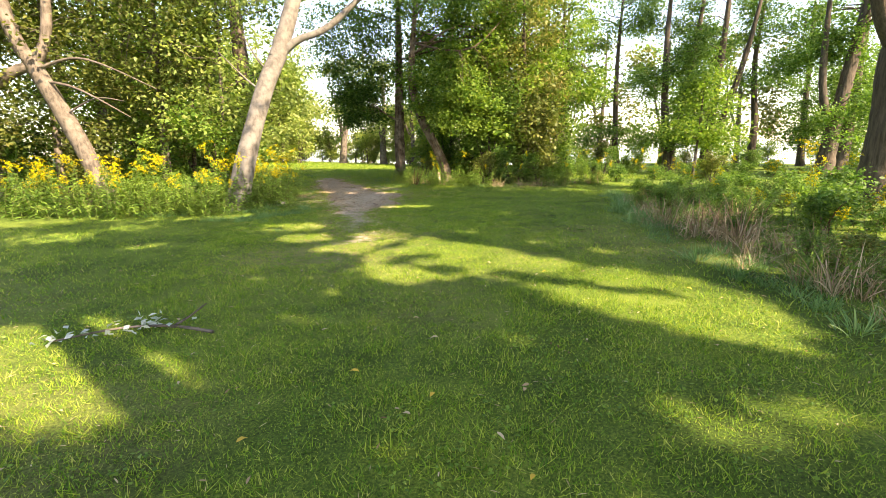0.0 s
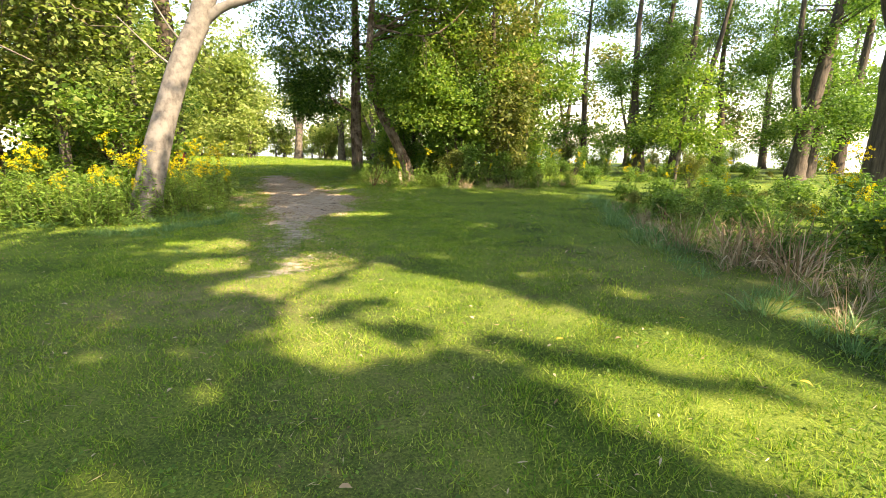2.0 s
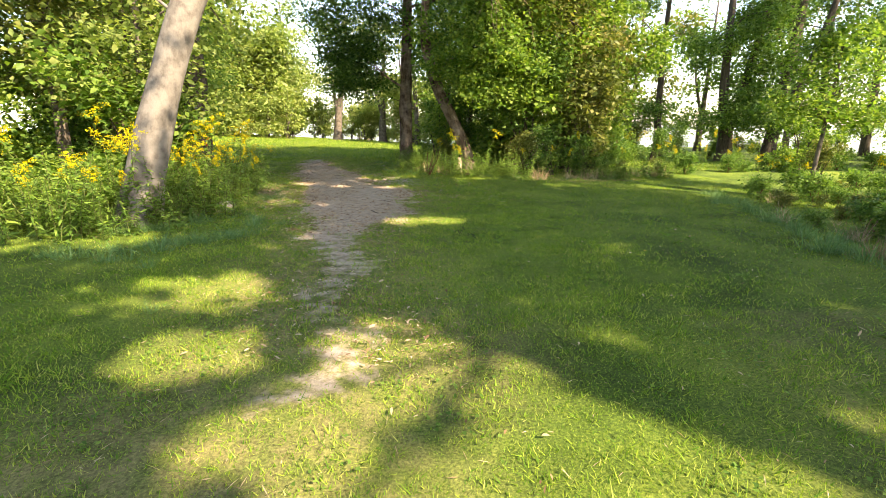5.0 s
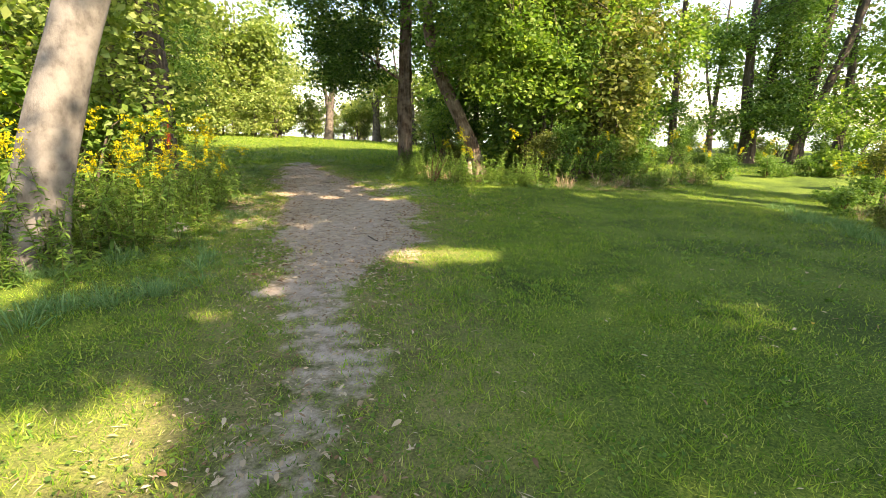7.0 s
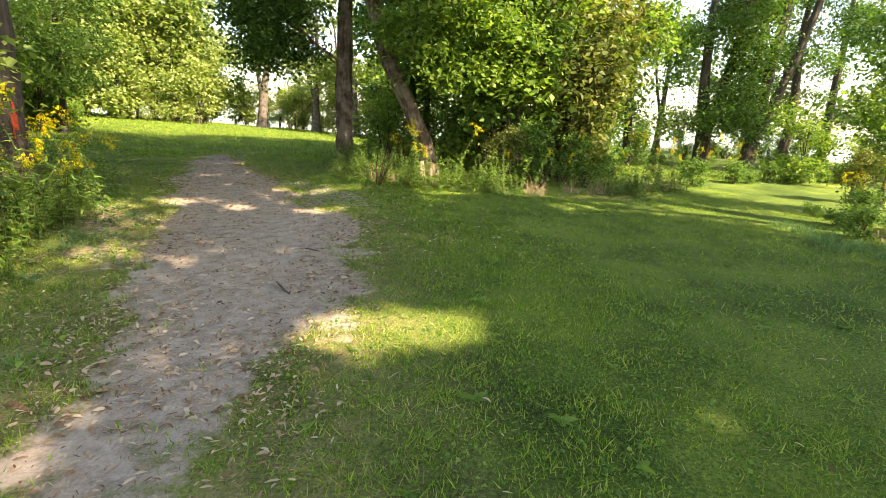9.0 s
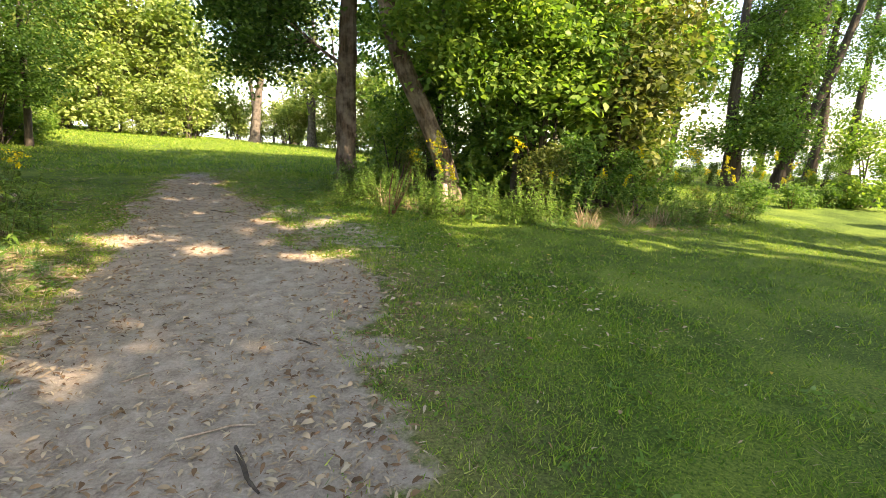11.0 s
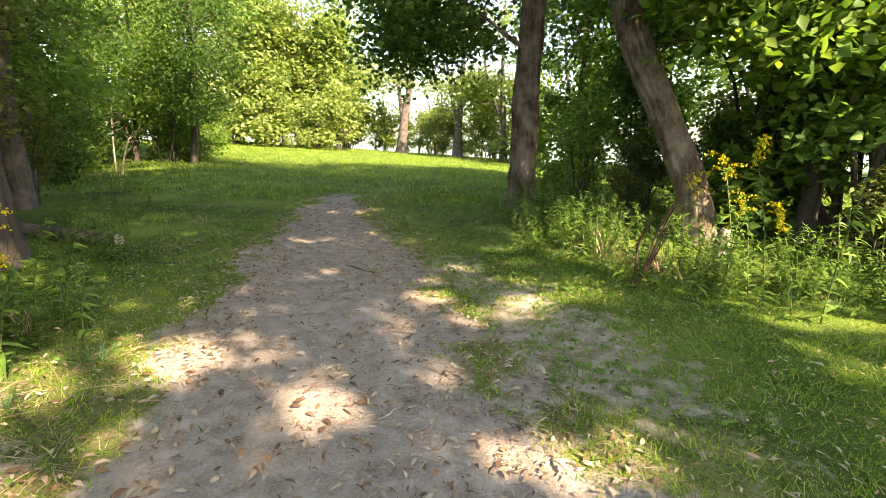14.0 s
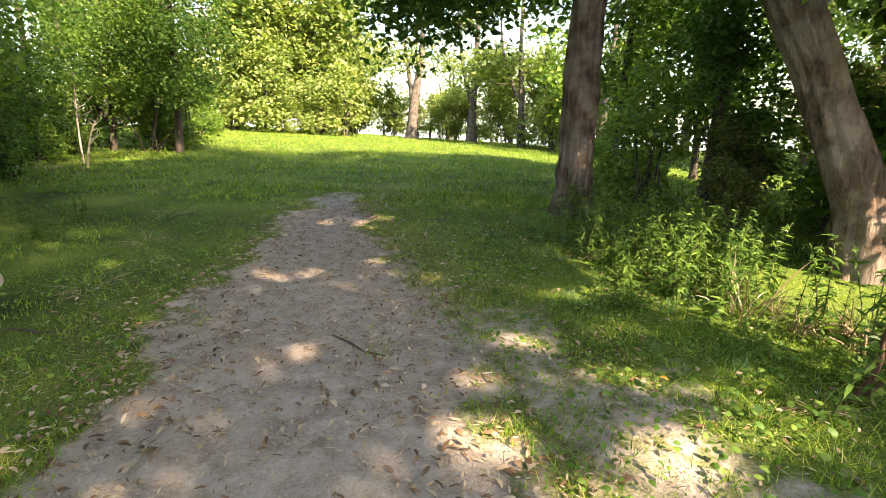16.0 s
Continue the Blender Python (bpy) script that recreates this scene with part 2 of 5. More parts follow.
# sunny places on the ground, under gaps in the crowns: centre and half axes
SUNNY_START = [(-2.1, 2.75, 0.55, 0.55), (-3.35, 3.7, 0.5, 0.6), (-0.5, 4.05, 0.22, 0.13), (-1.35, 4.15, 0.2, 0.13), (1.7, 2.35, 0.6, 0.25), (-5.0, 7.6, 0.4, 0.35), (-7.0, 8.6, 0.5, 0.45),
               (-2.65, 6.1, 0.28, 0.18), (-2.4, 5.4, 0.12, 0.14), (0.4, 8.4, 0.32, 0.2), (-2.75, 9.1, 0.7, 0.3), (-6.3, 9.8, 0.5, 0.4), (-5.2, 11.5, 0.5, 0.7), (1.9, 7.4, 0.65, 0.16),
               (2.6, 6.65, 0.6, 0.2), (-1.15, 4.95, 0.14, 0.1), (0.55, 3.5, 0.3, 0.1)]
SUNNY_MIDDLE = [(0.3, 9.15, 0.24, 0.14), (0.3, 8.5, 0.38, 0.16), (-3.1, 9.5, 0.85, 0.3), (-2.4, 8.1, 0.5, 0.36), (-0.9, 13.05, 0.75, 0.42), (-2.6, 11.85, 0.17, 0.24), (1.45, 11.15, 0.36, 0.26), (-0.7, 15.6, 0.38, 0.26),
                (0.05, 15.0, 0.26, 0.22), (-2.9, 11.15, 0.16, 0.2), (-2.9, 9.9, 0.38, 0.2), (0.5, 11.85, 0.28, 0.12), (2.0, 13.5, 0.4, 0.2), (0.5, 11.1, 0.23, 0.14), (0.0, 18.2, 0.42, 0.35), (0.7, 17.5, 0.3, 0.26), (2.8, 18.6, 0.55, 0.6),
                (4.3, 18.4, 0.7, 0.4), (7.5, 21.0, 1.1, 0.6), (8.4, 23.4, 1.2, 0.8), (1.5, 10.9, 0.4, 0.2), (1.0, 16.4, 0.35, 0.2)]
SUNNY_PATH = [(-4.5, 18.15, 0.32, 0.34), (-3.2, 17.7, 0.34, 0.28), (-1.9, 17.35, 0.3, 0.18), (-2.05, 17.6, 0.6, 0.12), (-3.5, 18.0, 0.45, 0.16), (-2.9, 20.1, 0.2, 0.14), (-4.2, 20.3, 0.13, 0.18), (-4.95, 21.8, 0.22, 0.18), (-1.65, 17.8, 0.34, 0.2),
              (-3.8, 18.37, 0.15, 0.12), (-2.8, 18.4, 0.2, 0.12), (-3.04, 19.45, 0.18, 0.18), (-0.95, 19.95, 0.38, 0.15), (0.15, 18.9, 0.5, 0.45), (-4.05, 21.75, 0.15, 0.12), (-4.3, 22.3, 0.16, 0.14), (-2.7, 20.65, 0.28, 0.18),
              (-2.4, 21.7, 0.28, 0.14), (-1.75, 19.85, 0.25, 0.13), (-2.2, 20.35, 0.16, 0.12), (-2.15, 21.0, 0.18, 0.09), (-3.5, 25.2, 0.7, 0.4), (-3.7, 26.4, 0.8, 0.4)]
SUNNY_FIELD = [(-2.2, 7.1), (-1.1, 8.6), (-0.7, 8.45), (0.65, 7.3), (1.5, 6.45), (2.1, 5.8), (2.5, 5.5), (3.1, 4.9), (3.0, 3.6), (2.8, 2.95), (2.3, 3.2), (1.85, 3.45), (1.5, 3.85),
               (1.06, 4.32), (0.8, 4.85), (0.6, 5.25), (-0.05, 5.25), (-0.45, 5.02), (-0.74, 5.15), (-1.15, 5.7), (-1.3, 6.1), (-1.0, 6.45), (-1.6, 6.8)]
SUNNY_WIDE = [(-0.9, 13.05, 0.75, 0.42), (-3.2, 17.75, 0.3, 0.2), (-4.5, 18.15, 0.3, 0.3), (-1.8, 17.5, 0.45, 0.14), (-2.7, 20.65, 0.3, 0.2), (-2.6, 2.9, 1.0, 0.65), (-3.5, 3.7, 0.9, 0.55), (-1.1, 8.35, 0.5, 0.3), (-0.45, 7.85, 0.6, 0.28), (-2.0, 19.6, 0.4, 0.3), (-1.5, 20.3, 0.3, 0.2), (-3.1, 9.5, 0.85, 0.3), (-2.4, 8.1, 0.5, 0.36),
              (-2.9, 20.15, 0.22, 0.15), (-3.05, 19.55, 0.24, 0.2), (-2.4, 21.7, 0.3, 0.16), (-1.75, 19.85, 0.3, 0.16), (-2.25, 20.35, 0.22, 0.16), (-2.5, 19.3, 0.3, 0.2), (-5.3, 17.5, 0.6, 0.35)]
SHADY = [(1.5, 5.02, 0.9, 0.13, -0.55), (-0.45, 6.4, 0.3, 0.12, 0.5), (-0.1, 5.8, 0.34, 0.09, -0.6), (-0.8, 7.4, 0.28, 0.07, 0.6)]     # boughs across the sunny part of the lawn, with their slant


def sunny(x, y):
    x, y = x + 0.3 * (field(x, y, 2.3) - 0.5) + 0.3 * (field(y, x + 7, 5.5) - 0.5), y + 0.26 * (field(y, x, 2.5) - 0.5) + 0.26 * (field(x, y + 9, 6.0) - 0.5)
    ragged = np.random.default_rng(len(x)).uniform(0.55, 1.5, len(x))
    hit = np.zeros(len(x), bool)
    thin = np.random.default_rng(len(x) + 1).random(len(x))
    for share, gaps_here in ((0.9, SUNNY_START), (0.72, SUNNY_MIDDLE), (0.78, SUNNY_PATH), (1.0, SUNNY_WIDE)):
        for cx, cy, a, b in gaps_here:
            hit |= (((x - cx) / (a + 0.06)) ** 2 + ((y - cy) / (b + 0.07)) ** 2 < ragged) & (thin < share)
    hit |= (field(x, y, 1.9) * 0.55 + field(y, x, 4.1) * 0.45 > 0.79 - 0.05 * ragged) & (thin < 0.6)         # small flecks of light all over
    inside = np.zeros(len(x), bool)
    n = len(SUNNY_FIELD)
    for k in range(n):
        (x1, y1), (x2, y2) = SUNNY_FIELD[k], SUNNY_FIELD[(k + 1) % n]
        if y1 != y2:
            inside ^= ((y1 > y) != (y2 > y)) & (x < (x2 - x1) * (y - y1) / (y2 - y1) + x1)
    for cx, cy, a, b, slant in SHADY:
        inside &= (((x - cx) / a) ** 2 + ((y - cy - slant * (x - cx)) / b) ** 2 > ragged) | (thin < 0.45)
    lawn = (x > np.interp(y, [8, 12, 15, 18, 20, 27, 34], [-11, -7.4, -6.1, -5.5, -9, -15, -18])) & (x < np.interp(y, [3, 7, 14, 19], [3.4, 3.4, 5.5, 7.5])) & (y < np.interp(x, [-16, -6, -3.2, -2, -1, 0, 8], [36, 30, 24.5, 21.6, 20.6, 19.4, 20.5]))
    return hit | inside | (~lawn & (field(x + 40, y, 0.55) > np.where(x > 3.2, 0.5, 0.25)))


# ---- mesh helpers ----
def mesh_object(name, verts, faces, mat, parent=None, label="", smooth_faces=False):
    """faces: arrays of corner numbers, (n, 3) or (n, 4), or a list of such arrays."""
    faces = faces if isinstance(faces, list) else [faces]
    me = bpy.data.meshes.new(name)
    verts = np.asarray(verts, np.float32).reshape(-1, 3)
    loops = np.concatenate([f.reshape(-1) for f in faces]).astype(np.int32)
    sizes = np.concatenate([np.full(len(f), f.shape[1], np.int32) for f in faces])
    starts = np.concatenate([[0], np.cumsum(sizes)[:-1]]).astype(np.int32)
    me.vertices.add(len(verts))
    me.vertices.foreach_set("co", verts.reshape(-1))
    me.loops.add(len(loops))
    me.loops.foreach_set("vertex_index", loops)
    me.polygons.add(len(sizes))
    me.polygons.foreach_set("loop_start", starts)
    if smooth_faces:
        me.polygons.foreach_set("use_smooth", np.ones(len(sizes), bool))
    me.update(calc_edges=True)
    me.materials.append(mat)
    ob = new(name, me)
    if parent:
        ob.parent = parent
    return tagged(ob, label) if label else ob


def unit(v):
    return v / np.maximum(np.linalg.norm(v, axis=-1, keepdims=True), 1e-9)


def merged(pieces):
    """One (verts, faces) from several with faces of one size."""
    vs, fs, n = [], [], 0
    for v, f in pieces:
        vs.append(v)
        fs.append(f + n)
        n += len(v)
    return np.concatenate(vs), np.concatenate(fs)


def leaf_cards(p, d, n, length, width, fold=0.12):
    """Folded pointed leaves from their stalks p along d."""
    p, d = np.asarray(p, float), unit(np.asarray(d, float))
    s = unit(np.cross(d, n))
    up = np.cross(s, d)
    length, width = np.broadcast_to(length, len(p))[:, None], np.broadcast_to(width, len(p))[:, None]
    v = np.stack([p, p + d * length * 0.42 + s * width * 0.5 + up * width * fold, p + d * length - up * length * 0.08,
                  p + d * length * 0.42 - s * width * 0.5 + up * width * fold], 1).reshape(-1, 3)
    k = np.arange(len(p))[:, None] * 4
    return v, np.concatenate([k + [0, 1, 2], k + [0, 2, 3]])


def oval_leaves(p, d, n, length, width, curl=0.15):
    """Rounded, slightly curled leaves, for those that lie near the eye."""
    p, d = np.asarray(p, float), unit(np.asarray(d, float))
    s = unit(np.cross(d, n))
    up = np.cross(s, d)
    length, width = np.broadcast_to(length, len(p))[:, None], np.broadcast_to(width, len(p))[:, None]
    at = lambda u, w, h: p + d * length * u + s * width * w + up * width * h
    v = np.stack([at(0, 0, 0), at(0.25, 0.42, curl), at(0.62, 0.4, curl), at(1, 0, -curl), at(0.62, -0.45, curl), at(0.25, -0.4, curl)], 1).reshape(-1, 3)
    k = np.arange(len(p))[:, None] * 6
    return v, np.concatenate([k + [0, 1, 5], k + [1, 2, 5], k + [2, 4, 5], k + [2, 3, 4]])


def long_leaves(p, d, length, width, droop, parts=3):
    """Narrow arching blades from p along d, drooping towards the tip."""
    p, d = np.asarray(p, float), unit(np.asarray(d, float))
    n = len(p)
    length, width, droop = (np.broadcast_to(q, n)[:, None] for q in (length, width, droop))
    s = unit(np.cross(d, RNG.normal(0, 0.4, (n, 3)) + [0, 0, 1]))
    rows = []
    for k in range(parts):
        t = k / parts
        c = p + d * length * t - np.array([0, 0, 1]) * droop * length * t * t
        w = width * (0.75 + 0.6 * t - 1.1 * t * t) * 0.5
        rows += [c - s * w, c + s * w]
    rows.append(p + d * length - np.array([0, 0, 1]) * droop * length)
    m = len(rows)
    v = np.stack(rows, 1).reshape(-1, 3)
    k0 = np.arange(n)[:, None] * m
    f = []
    for k in range(parts - 1):
        a = 2 * k
        f += [k0 + [a, a + 1, a + 3], k0 + [a, a + 3, a + 2]]
    f.append(k0 + [m - 3, m - 2, m - 1])
    return v, np.concatenate(f)


def tube(points, radii, sides=8, rough=0.0, seed=0, flare=0.0, ridges=0):
    """A tapered tube along points, with uneven bark and, if asked, a flared foot. Quads."""
    pts, rad = np.asarray(points, float), np.asarray(radii, float)
    t = unit(np.gradient(pts, axis=0))
    ref = np.array([1.0, 0.13, 0.07])
    a = unit(np.cross(t, ref))
    b = np.cross(t, a)
    ang = np.linspace(0, 2 * np.pi, sides, endpoint=False)
    along = np.arange(len(pts))
    r = np.repeat(rad[:, None], sides, 1)
    if rough:
        r = r * (1 + rough * (field(np.repeat(along[:, None] * 0.45, sides, 1) + seed * 7.1, np.cos(ang)[None] * 1.6 + np.sin(ang)[None] * 3.1 + 9, 1.0) - 0.5) * 2)
        r = r * (1 + 0.35 * rough * np.sin(ang[None] * 5 + seed + 0.15 * along[:, None]))
    if ridges:
        wob = 2.2 * field(np.repeat(along[:, None] * 0.16, sides, 1) + seed, np.repeat(ang[None], len(pts), 0) * 1.3 + 5, 1.0)
        r = r * (1 + 0.055 * np.sign(np.sin(ang[None] * ridges + wob * 3)) * np.abs(np.sin(ang[None] * ridges + wob * 3)) ** 0.6)
    if flare:
        r = r * (1 + flare * np.exp(-along[:, None] / max(1.0, len(pts) * 0.07)) * (1 + 0.4 * np.sin(ang[None] * 4 + seed)))
    v = pts[:, None] + a[:, None] * (r * np.cos(ang))[..., None] + b[:, None] * (r * np.sin(ang))[..., None]
    m, f = len(pts), []
    i, j = np.meshgrid(np.arange(m - 1), np.arange(sides), indexing="ij")
    k = (j + 1) % sides
    f = np.stack([i * sides + j, i * sides + k, (i + 1) * sides + k, (i + 1) * sides + j], -1).reshape(-1, 4)
    return v.reshape(-1, 3), f


def spline(points, n):
    """n points on a smooth curve through the given ones (each with its radius as a fourth number)."""
    q = np.asarray(points, float)
    t = np.linspace(0, len(q) - 1, n)
    i = np.clip(t.astype(int), 0, len(q) - 2)
    u = (t - i)[:, None]
    p0, p1, p2, p3 = q[np.clip(i - 1, 0, None)], q[i], q[i + 1], q[np.clip(i + 2, None, len(q) - 1)]
    return 0.5 * (2 * p1 + (p2 - p0) * u + (2 * p0 - 5 * p1 + 4 * p2 - p3) * u ** 2 + (3 * p1 - p0 - 3 * p2 + p3) * u ** 3)


def thing(name, x, y, label, category, group="", z=None):
    ob = new(name)
    ob.empty_display_size = 0.1
    ob.location = (x, y, float(height(x, y)) if z is None else z)
    return tagged(ob, label, category, group)


def twig_tubes(starts, ends, r0, rng, sides=3, sag=0.1):
    out = []
    for s, e in zip(starts, ends):
        m = (s + e) / 2 + rng.normal(0, 0.06, 3) * np.linalg.norm(e - s) + [0, 0, sag * np.linalg.norm(e - s)]
        out.append(tube([s, m, e], [r0, r0 * 0.7, r0 * 0.25], sides))
    return merged(out)


def crown_leaves(blobs, count, size, rng, cluster=26, spread=0.42, shell=0.55, gaps=False, base=(0, 0, 0), flat=0.6):
    """Leaves in clusters through ellipsoids (x, y, z, rx, ry, rz), and the clusters' centres. gaps: leave the sunny places' light through."""
    blobs = np.asarray(blobs, float)
    vol = np.cbrt(blobs[:, 3] * blobs[:, 4] * blobs[:, 5]) ** 1.3
    n = max(1, count // cluster)
    which = rng.choice(len(blobs), n, p=vol / vol.sum())
    d = unit(rng.normal(0, 1, (n, 3)))
    r = rng.random(n) ** (1 / 3) * (1 - shell) + shell * rng.random(n) ** 0.25
    r = np.clip(r * rng.uniform(0.75, 1.12, n), 0.15, 1.15)
    c = blobs[which, :3] + d * r[:, None] * blobs[which, 3:]
    spreads = rng.uniform(0.6, 1.25, n) * spread
    k = np.repeat(np.arange(n), cluster)
    p = c[k] + rng.normal(0, 1, (len(k), 3)) * spreads[k][:, None] * [1, 1, flat]
    dirs = unit(rng.normal(0, 1, (len(p), 3)) * [1, 1, 0.55] - [0, 0, 0.25])
    if gaps:
        q = p + np.asarray(base) + dirs * size * 0.5
        g = q[:, :2] - (q[:, 2] / SUN.z)[:, None] * np.array([SUN.x, SUN.y])
        keep = ~sunny(g[:, 0], g[:, 1])
        p, dirs = p[keep], dirs[keep]
    m = len(p)
    nor = unit(rng.normal(0, 0.65, (m, 3)) + [0, 0, 1])
    s = size * rng.uniform(0.65, 1.3, m)
    v, f = leaf_cards(p, dirs, nor, s, s * rng.uniform(0.55, 0.75, m))
    return v, f, c


def tree(name, x, y, label, stems, blobs, leaves, size, bark_mat, leaf_mat, seed, group="", limbs=8, sides=16, cluster=26, spread=0.42,
         gaps=False, twigs=40, rough=0.10, shell=0.55, flare=0.5, sink=0.15, extra=(), ridges=0):
    """A tree. stems: lists of (x, y, z, radius) from the foot; blobs: the crown's masses; extra: limbs given as stems are. All from the foot."""
    rng = np.random.default_rng(seed)
    root = thing(name, x, y, label, "tree", group)
    spots = []
    for k, st in enumerate(stems):
        st = [(*st[0][:2], st[0][2] - (sink if k == 0 else 0), st[0][3])] + [tuple(q) for q in st[1:]]
        q = spline(st, max(8, int(st[-1][2] * 5)))
        v, f = tube(q[:, :3], np.maximum(q[:, 3], 0.01), sides, rough, seed + k, flare if k == 0 else 0, ridges)
        mesh_object("trunk" if k == 0 else "stem", v, f, bark_mat, root, smooth_faces=True)
        spots.append(q)
    for k, st in enumerate(extra):
        q = spline(st, 14)
        v, f = tube(q[:, :3], np.maximum(q[:, 3], 0.008), 10, rough, seed + 20 + k)
        mesh_object("limb", v, f, bark_mat, root, smooth_faces=True)
        spots.append(q)
    v, f, c = crown_leaves(blobs, leaves, size, rng, cluster, spread, shell, gaps, root.location, 0.6)
    mesh_object("crown", v, f, leaf_mat, root)
    allq = np.concatenate(spots)
    high = allq[allq[:, 2] > min(1.2, allq[:, 2].max() * 0.3)]
    tops = c[c[:, 2] > np.percentile(c[:, 2], 40)]
    ends = tops[rng.permutation(len(tops))[:limbs]]
    for e in ends:
        dist = np.linalg.norm(high[:, :3] - e, axis=1) + 2.2 * np.maximum(0, high[:, 2] - e[2] + 0.5)
        s = high[np.argmin(dist)]
        m = (s[:3] * 0.5 + e * 0.5) + rng.normal(0, 0.12, 3) * np.linalg.norm(e - s[:3]) + [0, 0, 0.1]
        r = max(0.012, min(s[3] * 0.4, 0.013 * np.linalg.norm(e - s[:3]) + 0.012))
        q = spline([(*s[:3], r), (*m, r * 0.7), (*e, r * 0.25)], 8)
        v, f = tube(q[:, :3], q[:, 3], 6, rough, seed)
        mesh_object("limb", v, f, bark_mat, root, smooth_faces=True)
        allq = np.concatenate([allq, q])
    if twigs:
        e = c[rng.permutation(len(c))[:twigs]]
        near = allq[np.argmin(np.linalg.norm(allq[None, :, :3] - e[:, None], axis=2) + 3 * (allq[None, :, 2] < 0.8), axis=1), :3]
        v, f = twig_tubes(near, e, 0.014, rng, 4)
        tagged(mesh_object("twigwork", v, f, bark_mat, root), kind="stuff")
    return root


def shrub(name, label, category, seed, w, h, leaves, size, leaf_mat, stem_mat, stems=7, cluster=18, spread=0.2, low=0.25, group="", straggle=0.0):
    """A bush of several stems from one foot with leaves in clusters; stands at the origin until it is placed."""
    rng = np.random.default_rng(seed)
    root = new(name)
    root.empty_display_size = 0.1
    tagged(root, label, category, group)
    blobs = []
    for k in range(9):
        a, r = rng.uniform(0, 6.28), w * rng.uniform(0.1, 0.62)
        z = h * rng.uniform(low, 0.85)
        blobs.append((r * math.cos(a), r * math.sin(a), z, w * rng.uniform(0.25, 0.5), w * rng.uniform(0.25, 0.5), h * rng.uniform(0.14, 0.26)))
    v, f, c = crown_leaves(blobs, leaves, size, rng, cluster, spread, 0.5, flat=0.8)
    v[:, 2] = np.abs(v[:, 2]) + 0.02
    mesh_object("foliage", v, f, leaf_mat, root)
    ends = c[rng.permutation(len(c))[:stems]]
    for e in ends:
        foot = rng.normal(0, 0.07 * w, 3) * [1, 1, 0] - [0, 0, 0.05]
        m = foot * 0.4 + e * 0.6 + [0, 0, 0.12 * h]
        q = spline([(*foot, 0.012 + 0.006 * h), (*m, 0.01 + 0.003 * h), (*e, 0.004)], 7)
        v, f = tube(q[:, :3], q[:, 3], 5)
        mesh_object("stem", v, f, stem_mat, root, smooth_faces=True)
    return root


def weed(name, label, category, seed, tall, count, flower, group="", leaf_mat=None, leaf_len=0.13, spread=0.18):
    """Upright leafy stems with narrow leaves all the way up, and yellow plumes if in flower."""
    rng = np.random.default_rng(seed)
    root = new(name)
    root.empty_display_size = 0.1
    tagged(root, label, category, group)
    lp, ld, ll = [], [], []
    for k in range(count):
        foot = rng.normal(0, spread, 3) * [1, 1, 0]
        h = tall * rng.uniform(0.5, 1.1)
        lean = rng.normal(0, 0.2, 2) + foot[:2] * 0.35
        q = spline([(*foot[:2], -0.03, 0.006), (*(foot[:2] + lean * h * 0.35), h * 0.5, 0.005), (*(foot[:2] + lean * h), h, 0.003)], 9)
        v, f = tube(q[::2, :3], q[::2, 3], 3)
        mesh_object("stem", v, f, STEM_GREEN, root)
        n = int(h * 62)
        t = rng.uniform(0.08, 1, n)
        pos = np.stack([np.interp(t, np.linspace(0, 1, 9), q[:, i]) for i in range(3)], 1)
        a = np.arange(n) * 2.4 + rng.normal(0, 0.3, n)
        lp.append(pos)
        ld.append(np.stack([np.cos(a), np.sin(a), rng.uniform(-0.35, 0.85, n)], 1))
        ll.append(leaf_len * rng.uniform(0.6, 1.25, n) * (1.1 - 0.55 * t))
        if flower and k < 2:
            top, fp, fd = q[-1, :3], [], []
            for b in range(7):
                a = rng.uniform(0, 6.28)
                reach = rng.uniform(0.07, 0.19)
                u = rng.random(25)
                arm = np.stack([np.cos(a) * reach * u, np.sin(a) * reach * u, 0.14 * u - 0.12 * u * u - 0.03 * b], 1)
                fp.append(top + arm + rng.normal(0, 0.011, (25, 3)) + [0, 0, 0.06])
                fd.append(rng.normal(0, 1, (25, 3)) + [0, 0, 0.8])
            fp, fd = np.concatenate(fp), np.concatenate(fd)
            v, f = leaf_cards(fp, fd, rng.normal(0, 1, (len(fp), 3)), 0.022, 0.016)
            tagged(mesh_object("flower_head", v, f, YELLOW, root, "plume of small yellow flowers"), kind="stuff")
    lp, ld, ll = np.concatenate(lp), np.concatenate(ld), np.concatenate(ll)
    v, f = long_leaves(lp, ld, ll, ll * 0.24 + 0.004, rng.uniform(0.1, 0.55, len(lp)), 2)
    mesh_object("leaves", v, f, leaf_mat or LEAF_WEED, root)
    return root


def tussock(name, label, category, seed, tall, count, mat, width=0.008, lie=0.35, group="", spread=0.12, droop=0.35, kind=""):
    """Arching grass blades from one foot."""
    rng = np.random.default_rng(seed)
    a = rng.uniform(0, 6.28, count)
    r = np.abs(rng.normal(0, spread, count))
    p = np.stack([r * np.cos(a), r * np.sin(a), np.full(count, -0.02)], 1)
    out = rng.uniform(0.6 if kind == "stuff" else 0.05, 1.0, count) * lie * 2
    b = a + rng.normal(0, 0.7, count)
    d = np.stack([np.cos(b) * out, np.sin(b) * out, np.ones(count)], 1)
    v, f = long_leaves(p, d, tall * rng.uniform(0.5, 1.1, count), width * rng.uniform(0.7, 1.3, count), droop * rng.uniform(0.3, 1.5, count), 4)
    v[:, 2] = np.maximum(v[:, 2], -0.02)
    ob = mesh_object(name, v, f, mat)
    return tagged(ob, label, category, group, kind)


